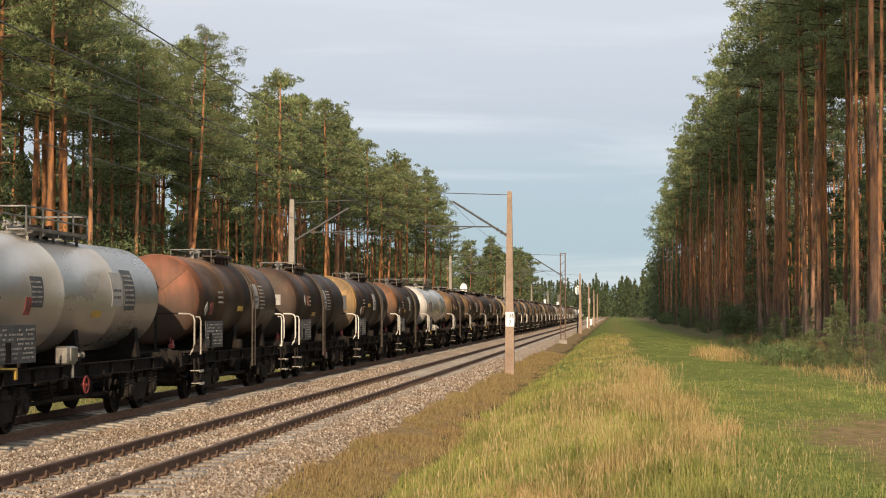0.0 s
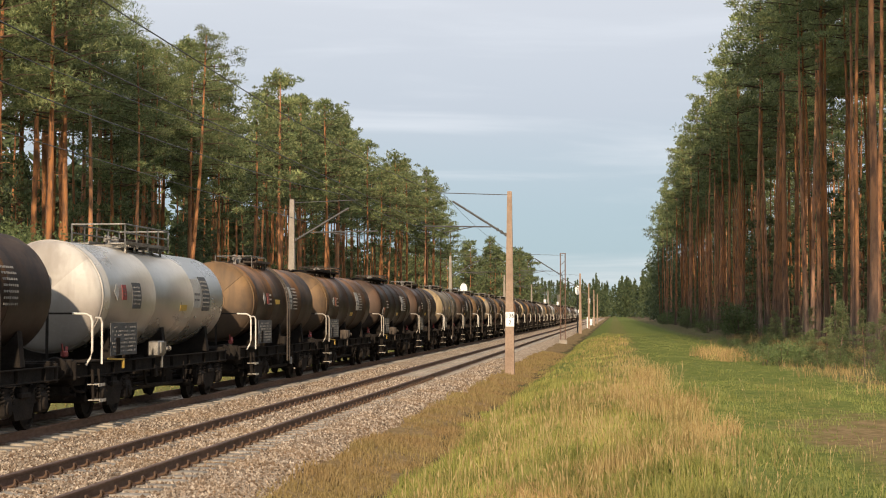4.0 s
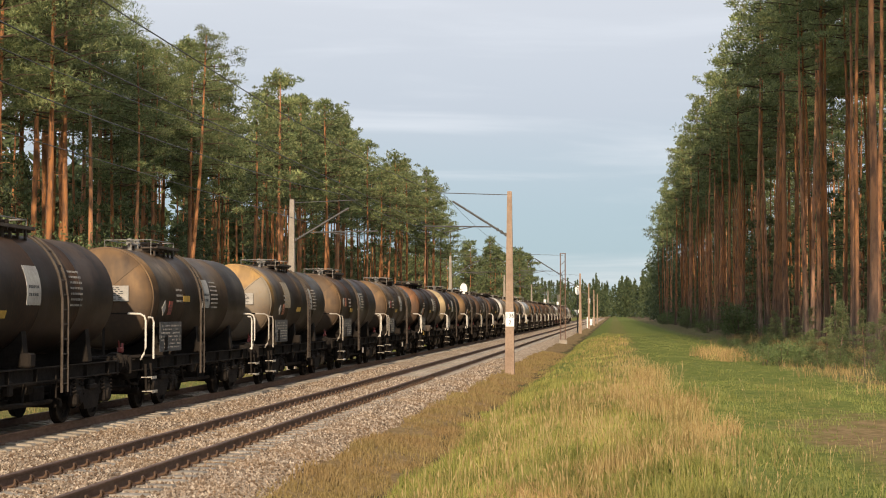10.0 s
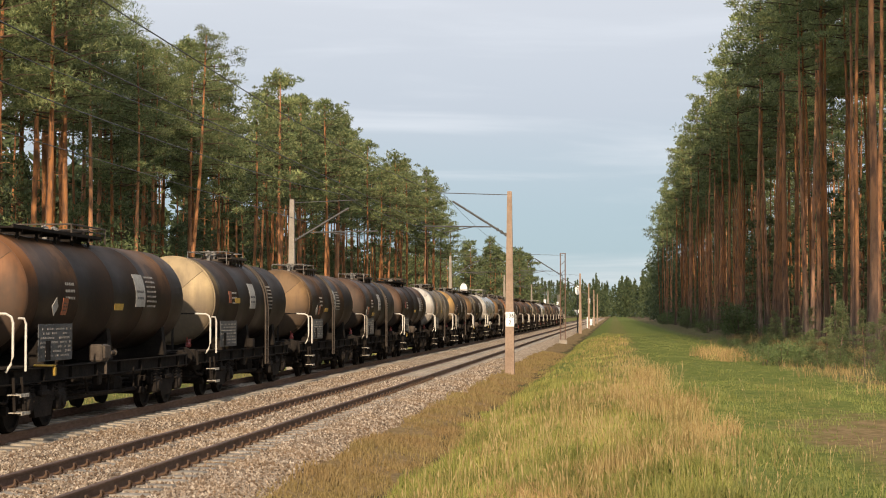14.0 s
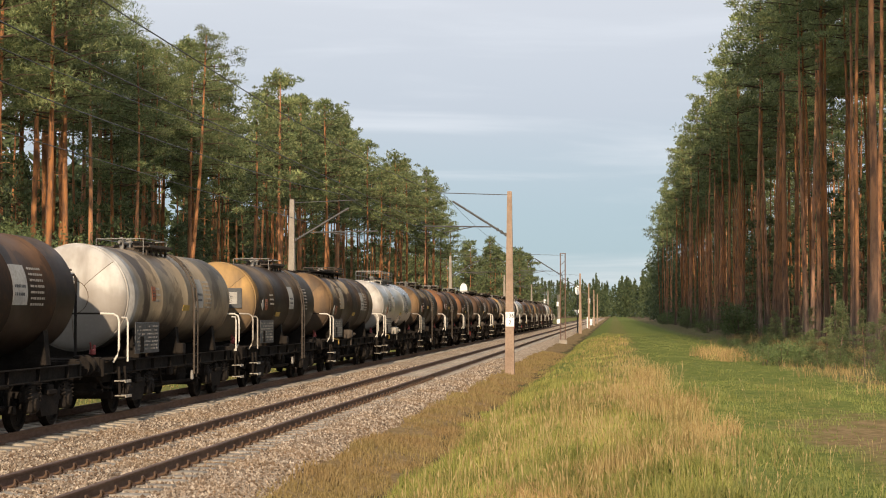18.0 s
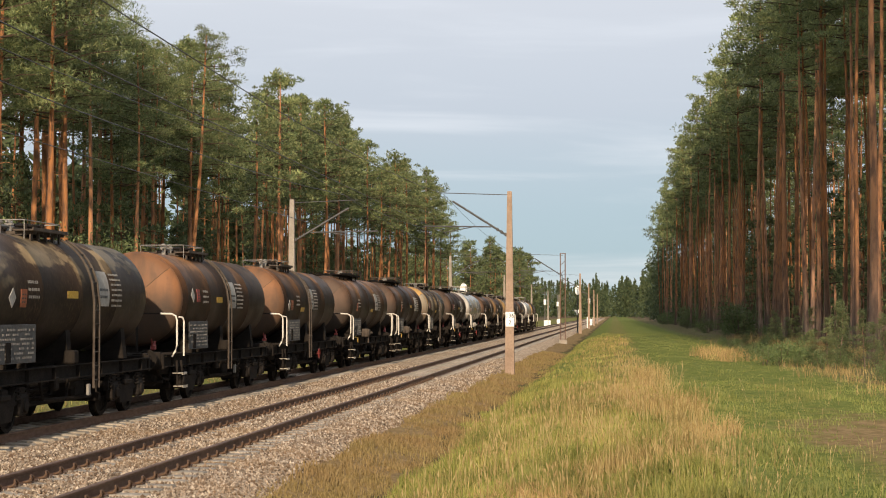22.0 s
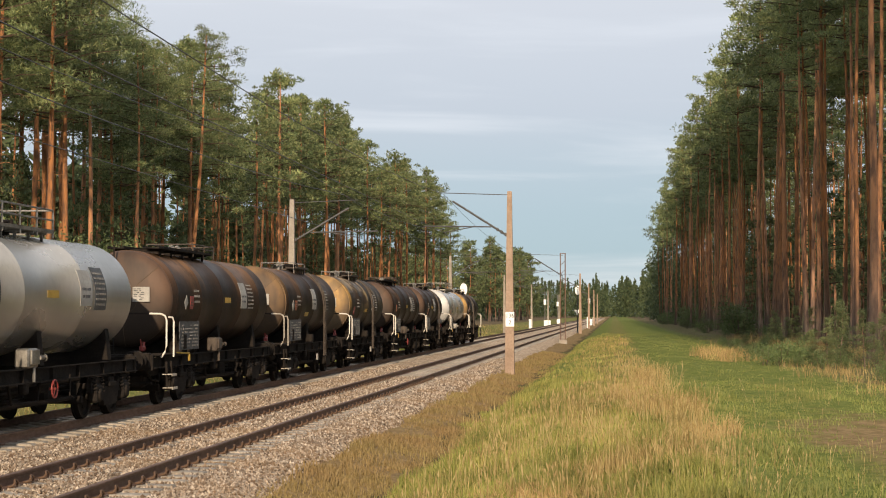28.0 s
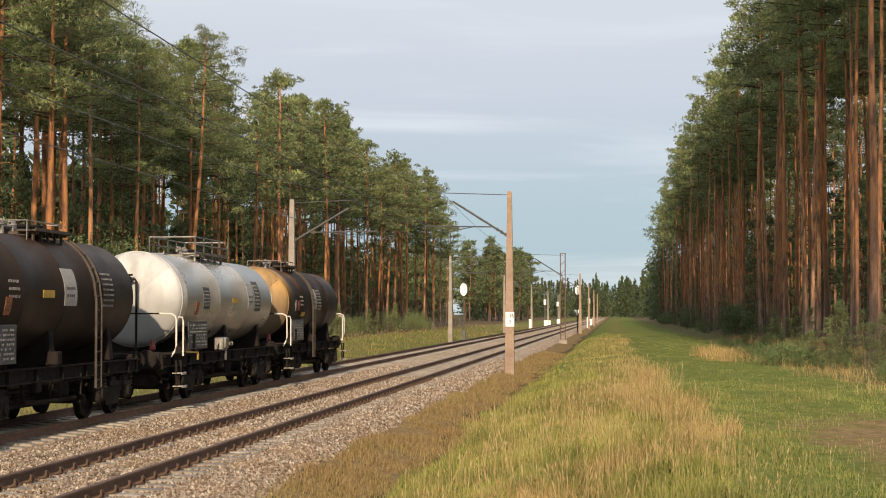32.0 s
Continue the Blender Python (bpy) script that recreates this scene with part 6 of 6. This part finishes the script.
# ---- grass ----
def grass(name, label, mat, zones, seed, wide, lean=0.5, heads=False):
    """Grass as narrow bent blades, or stalks with seed heads, denser where they stand nearest."""
    rng = np.random.default_rng(seed)
    V, F, o = [], [], 0
    for x0, x1, y0, y1, count, lo, hi in zones:
        x = rng.uniform(x0, x1, count)
        y = y0 * (y1 / y0) ** rng.uniform(0, 1, count)
        x = x + 0.35 * np.sin(y * 0.35 + seed) + 0.2 * np.sin(y * 1.1)
        keep = np.array([noise.noise((a * 1.1, b * 0.45, seed)) + 0.5 * noise.noise((a * 3.1, b * 1.5, seed)) > rng.uniform(-0.8, 0.3) for a, b in zip(x, y)])
        x, y = x[keep], y[keep]
        worn = ((x - 4.05) / 1.5) ** 2 + ((y - 24) / 8) ** 2 < rng.uniform(0.0, 1.5, len(x))
        x, y = x[~worn], y[~worn]
        z = np.array([ground_height(a, b) for a, b in zip(x, y)])
        n = len(x)
        hgt = rng.uniform(lo, hi, n) * np.array([0.8 + 0.7 * max(noise.noise((a * 0.8, b * 0.5, seed + 9)), -0.6) for a, b in zip(x, y)])
        w = rng.uniform(*wide, n) * (1 + y / 70)
        a = rng.uniform(-0.6, 0.6, n)
        ln = rng.uniform(0.05, 1, n) ** 1.5 * lean * hgt
        b = rng.uniform(0, 6.283, n)
        base = np.stack([x, y, z - 0.02], 1)
        side = np.stack([np.cos(a) * w, np.sin(a) * w, np.zeros(n)], 1)
        mid = base + np.stack([np.cos(b) * ln * 0.35, np.sin(b) * ln * 0.35, hgt * 0.62], 1)
        tip = base + np.stack([np.cos(b) * ln, np.sin(b) * ln, hgt * (1 - 0.25 * ln / np.maximum(hgt, 0.01))], 1)
        if heads:
            neck = base + (tip - base) * 0.80
            q = np.stack([base - side * 0.5, base + side * 0.5, neck + side * 0.35, neck - side * 0.35, neck + (tip - neck) * 0.4 + side * 1.5, tip, neck + (tip - neck) * 0.4 - side * 1.5], 1).reshape(-1, 3)
            i = np.arange(n)[:, None] * 7 + o
            F += (i + np.array([0, 1, 2, 3])).tolist() + (i + np.array([3, 2, 4, 5])).tolist() + (i + np.array([3, 5, 6])).tolist()
            o += n * 7
        else:
            q = np.stack([base - side, base + side, mid + side * 0.75, mid - side * 0.75, tip], 1).reshape(-1, 3)
            i = np.arange(n)[:, None] * 5 + o
            F += (i + np.array([0, 1, 2, 3])).tolist() + (i + np.array([3, 2, 4])).tolist()
            o += n * 5
        V.append(q)
    me = bpy.data.meshes.new(name)
    me.from_pydata(np.concatenate(V).tolist(), [], F)
    me.materials.append(mat)
    tagged(new(name, me), label, "grass", kind="stuff")


grass("meadow_grass", "green grass of the trackside bank and path", GRASS,
      [(-3.1, -0.7, 14, 50, 34000, 0.10, 0.34), (-0.7, 1.0, 14, 40, 23000, 0.08, 0.34),
       (-3.0, 0.6, 40, 150, 12000, 0.05, 0.20), (-24, -14.6, 40, 220, 9000, 0.08, 0.30)], 3, (0.003, 0.0065), 0.8)
grass("lawn_grass", "short bright green grass of the path beside the wood", LAWN,
      [(0.9, 7, 14, 45, 52000, 0.03, 0.11), (0.4, 2.2, 14, 40, 9000, 0.05, 0.24), (0.6, 9.5, 40, 150, 24000, 0.03, 0.11)], 13, (0.003, 0.006), 0.9)
grass("straw_grass", "dry straw-coloured grass blades beside the ballast and on the bank", STRAW,
      [(-0.10, 1.3, 17, 36, 3900, 0.2, 0.50), (-2.4, 0.2, 14, 34, 900, 0.14, 0.42), (-0.45, 1.1, 14, 22, 6000, 0.1, 0.3), (-0.9, -0.3, 15, 40, 1800, 0.12, 0.34), (8.5, 12, 66, 130, 4000, 0.3, 0.7), (-1.7, 0.7, 36, 130, 4500, 0.06, 0.28), (3.6, 5.9, 64, 84, 1500, 0.25, 0.6), (5.6, 8.5, 38, 60, 900, 0.15, 0.5), (0.2, 1.15, 26, 48, 1700, 0.3, 0.62), (-2.8, -0.9, 14, 36, 1300, 0.12, 0.36), (-27, -14.6, 90, 330, 2600, 0.2, 0.5)],
      5, (0.002, 0.0042), 0.9)
grass("verge_grass", "short dry olive-brown grass beside the ballast", VERGE,
      [(-5.0, -3.0, 17, 110, 42000, 0.05, 0.19), (-16, -13.4, 40, 120, 3000, 0.05, 0.2)], 8, (0.004, 0.008), 0.9)
grass("seeding_grass", "tall pale grass stalks with seed heads", SEED,
      [(-2.4, -0.5, 14, 36, 1000, 0.30, 0.62), (-0.5, 1.3, 14, 36, 1000, 0.3, 0.66), (0.9, 2.0, 15, 34, 260, 0.2, 0.5), (0.25, 1.15, 26, 54, 1100, 0.35, 0.66), (1.2, 5, 16, 40, 300, 0.2, 0.45)], 6, (0.0026, 0.0045), 0.5, True)


# ---- overhead line ----
def mast_mesh(h, r0, r1, mat):
    def make():
        g = Geo()
        vs = [(sx * w, sy * w, z) for z, w in ((-0.5, r0 * 1.02), (h * 0.5, (r0 + r1) / 2), (h - 0.02, r1), (h, r1 * 0.9)) for sx, sy in ((-1, -1), (1, -1), (1, 1), (-1, 1))]
        fs = [(j * 4 + k, j * 4 + (k + 1) % 4, j * 4 + 4 + (k + 1) % 4, j * 4 + 4 + k) for j in range(3) for k in range(4)] + [(12, 13, 14, 15)]
        return g.add(vs, fs).mesh("mast", mat)
    return shared(("mast", h, r0, r1, mat.name), make)


def bar_mesh(a, b, r, mat, name):
    return Geo().tube([a, b], r, 7).mesh(name, mat)


def build_mast(x, y, side, h, mat, label, arm=True, lattice=False):
    """side: +1 when its track lies towards -x, -1 when towards +x."""
    root = tagged(new("catenary_mast"), label, "catenary mast", "masts of the overhead line")
    z = ground_height(x, y)
    root.location = (x, y, z)
    if lattice:
        part("foot", Geo().box((0, 0, 0.1), (0.7, 0.5, 0.5), 0.04).mesh("foot", MAST_GREY), root)
        for dx in (-0.2, 0.2):
            part("leg", Geo().box((dx, 0, h / 2), (0.08, 0.10, h), 0.01).mesh("leg", RAIL_RUST), root)
        for k in range(int(h / 0.75) - 1):
            part("brace", bar_mesh((-0.2, 0, 0.6 + k * 0.75), (0.2, 0, 1.0 + k * 0.75), 0.02, RAIL_RUST, "brace"), root)
        part("cap", Geo().box((0, 0, h), (0.5, 0.12, 0.06), 0.01).mesh("cap", RAIL_RUST), root)
    else:
        part("mast", mast_mesh(h, 0.20, 0.095, mat), root)
    top = 7.0 - z
    cx = (NEAR_X if side > 0 else FAR_X) - x
    if arm:
        part("stay", bar_mesh((0, 0, top), (cx, 0, top + 0.1), 0.017, STEEL_DARK, "stay"), root)
        part("cantilever", bar_mesh((0, 0, top - 1.75), (cx * 0.86, 0, top - 0.25), 0.045, STEEL_DARK, "cantilever"), root)
        ra = part("registration_arm", bar_mesh((cx * 0.28, 0, top - 1.32), (cx * 1.3, 0, top - 1.28), 0.03, STEEL_DARK, "registration_arm"), root)
        part("steady_arm", bar_mesh((cx * 0.55, 0, top - 1.32), (cx, 0, 5.45 - z), 0.018, STEEL_DARK, "steady_arm"), root)
        for u in (0.06, 0.12, 0.18):
            ins = part("insulator", shared("insulator", lambda: Geo().lathe([(-0.06, 0.03), (-0.02, 0.08), (0.02, 0.08), (0.06, 0.03)], "x", (0, 0, 0), 10).mesh("insulator", STEEL_DARK)), root)
            ins.location = (cx * u, 0, top - 1.75 + 1.5 * u / 0.86)
    return root


MASTS = [70.0, 143.0, 216.0, 289.0, 362.0, 435.0]
for i, y in enumerate(MASTS):
    build_mast(-4.3, y, 1, 7.6, MAST, "tapered brown concrete catenary mast beside the ballast" if i != 1 else "rusty twin-legged lattice catenary mast beside the near track", lattice=i == 1)
    build_mast(-14.2, y + 4, -1, 7.9, MAST_GREY, "pale concrete catenary mast beside the far track")


def line_wire(name, x, z, sag, label, r=0.009):
    g = Geo()
    spans = [-3.0] + MASTS + [508.0, 581.0]
    pts = []
    for a, b in zip(spans, spans[1:]):
        for k in range(8):
            u = k / 8
            pts.append((x, a + (b - a) * u, z - sag * 4 * u * (1 - u)))
    g.tube(pts, r, 4, closed=False)
    ob = tagged(new(name, g.mesh(name, WIRE)), label, "wire", "wires of the overhead line")
    return ob


for tx in (NEAR_X, FAR_X):
    line_wire("contact_wire", tx, 5.45, 0.0, "thin dark contact wire above the rails", 0.010)
    line_wire("messenger_wire", tx, 7.05, 0.7, "sagging dark messenger wire above the contact wire", 0.012)
line_wire("feeder_wire", -14.6, 9.2, 0.8, "dark feeder wire along the wood side", 0.014)


# ---- signs and signals ----
def text_mesh(words, size, mat, deep=0.004):
    cu = bpy.data.curves.new("lettering", "FONT")
    cu.body, cu.size, cu.extrude = words, size, deep
    cu.align_x, cu.align_y = "CENTER", "CENTER"
    ob = bpy.data.objects.new("lettering", cu)
    scene.collection.objects.link(ob)
    me = bpy.data.meshes.new_from_object(ob.evaluated_get(bpy.context.evaluated_depsgraph_get()))
    bpy.data.objects.remove(ob)
    me.materials.clear()
    me.materials.append(mat)
    return me


def build_signs():
    s = tagged(new("distance_sign", Geo().box((0, 0, 0), (0.36, 0.02, 0.60), 0.006).mesh("distance_sign", WHITE)), "white enamel distance sign with dark numbers on the mast", "sign")
    s.location = (-4.28, 69.79, 1.85)
    for words, z in (("136", 0.14), ("2", -0.13)):
        t = part("lettering", text_mesh(words, 0.24, INK), s)
        t.location = (0, -0.014, z)
        t.rotation_euler = (radians(90), 0, 0)
    # trackside signal seen from behind
    z = ground_height(-13.15, 150)
    root = tagged(new("railway_signal"), "dark signal post with white oval target board", "signal")
    root.location = (-13.3, 150, z)
    part("post", Geo().tube([(0, 0, -0.2), (0, 0, 4.6)], 0.055, 10).mesh("post", STEEL_DARK), root)
    part("target_board", Geo().lathe([(-0.02, 0.001), (-0.02, 0.30), (0.02, 0.30), (0.02, 0.001)], "y", (0, 0, 0), 20).mesh("target_board", WHITE), root).location = (0, -0.1, 5.0)
    root.children[-1].scale = (1.1, 1, 1.9)
    part("cabinet", Geo().box((0, 0, 0.85), (0.34, 0.30, 1.1), 0.03).mesh("cabinet", STEEL_DARK), root)
    part("foot", Geo().box((0, 0, 0.05), (0.5, 0.5, 0.2), 0.03).mesh("foot", STEEL_DARK), root)
    # far signal by the near track
    z = ground_height(-4.4, 222)
    r2 = tagged(new("railway_signal"), "distant signal with white oval target board beside the near track", "signal")
    r2.location = (-4.75, 222, z)
    part("post", Geo().tube([(0, 0, -0.2), (0, 0, 5.6)], 0.06, 8).mesh("post", STEEL_DARK), r2)
    b = part("target_board", Geo().lathe([(-0.02, 0.001), (-0.02, 0.30), (0.02, 0.30), (0.02, 0.001)], "y", (0, 0, 0), 20).mesh("target_board", WHITE), r2)
    b.location, b.scale = (0, -0.1, 5.6), (1.2, 1, 2.0)
    # give-way board by the near track
    r4 = tagged(new("triangle_sign"), "small white triangular board on a thin post", "sign")
    r4.location = (-4.9, 226, ground_height(-4.9, 226))
    part("post", Geo().tube([(0, 0, -0.2), (0, 0, 2.6)], 0.04, 6).mesh("post", STEEL_DARK), r4)
    part("board", Geo().add([(-0.38, -0.05, 3.0), (0.38, -0.05, 3.0), (0, -0.05, 2.3), (-0.38, -0.03, 3.0), (0.38, -0.03, 3.0), (0, -0.03, 2.3)],
                            [(0, 2, 1), (3, 4, 5), (0, 1, 4, 3), (1, 2, 5, 4), (2, 0, 3, 5)]).mesh("board", WHITE), r4)
    # light signals beyond, with white cabinets
    for x, y in ((-13.9, 342), (-13.6, 410), (-5.2, 352)):
        r5 = tagged(new("light_signal"), "slim pale signal post with a white lamp head and cabinet", "signal", "light signals")
        r5.location = (x, y, ground_height(x, y))
        part("post", Geo().tube([(0, 0, -0.2), (0, 0, 7.4)], 0.10, 8).mesh("post", GALV), r5)
        part("lamp_head", Geo().box((0, -0.12, 5.2), (0.5, 0.22, 1.1), 0.05).mesh("lamp_head", WHITE), r5)
        part("cabinet", Geo().box((0.2, -0.1, 0.9), (0.8, 0.5, 1.3), 0.05).mesh("cabinet", WHITE), r5)
    # old fence along the wood
    fence = tagged(new("post_fence"), "row of weathered grey fence posts among the pines", "fence")
    for k in range(22):
        y = 150 + k * 9
        fx = -30.5 - 0.4 * math.sin(k)
        pm = part("post", shared("fence_post", lambda: Geo().box((0, 0, 0.5), (0.11, 0.11, 1.3), 0.02).mesh("post", MAST_GREY)), fence)
        pm.location = (fx, y, ground_height(fx, y))
    # white posts
    for x, y, h in ((-13.9, 282, 2.0), (-12.9, 340, 1.6), (-4.6, 300, 2.0), (-4.6, 380, 1.8)):
        p = tagged(new("marker_post", Geo().box((0, 0, h / 2), (0.45, 0.3, h), 0.05).mesh("marker_post", WHITE)), "white-painted concrete marker post beside the line", "marker post", "marker posts")
        p.location = (x, y, ground_height(x, y) - 0.05)


build_signs()


# ---- movement of the train ----
def travelled(t):
    return 14.635 * t - 0.00395 * t * t + 0.000653 * t ** 3


def motions():
    times = [float(t) for t in range(33)]
    for root, at in WAGONS:
        walk(root, [(t, pose(FAR_X, at - travelled(t), 0)) for t in times])
    for ay, sets in AXLES.items():
        first = sets[0]
        walk(first, [(k / FPS, pose(0, ay, 0.46, math.degrees(travelled(k / FPS) / 0.46) % 360)) for k in range(32 * FPS + 1)])
        for other in sets[1:]:
            other.rotation_mode = "QUATERNION"
            keys = other.animation_data_create()
            keys.action = first.animation_data.action
            keys.action_slot = first.animation_data.action_slot


motions()
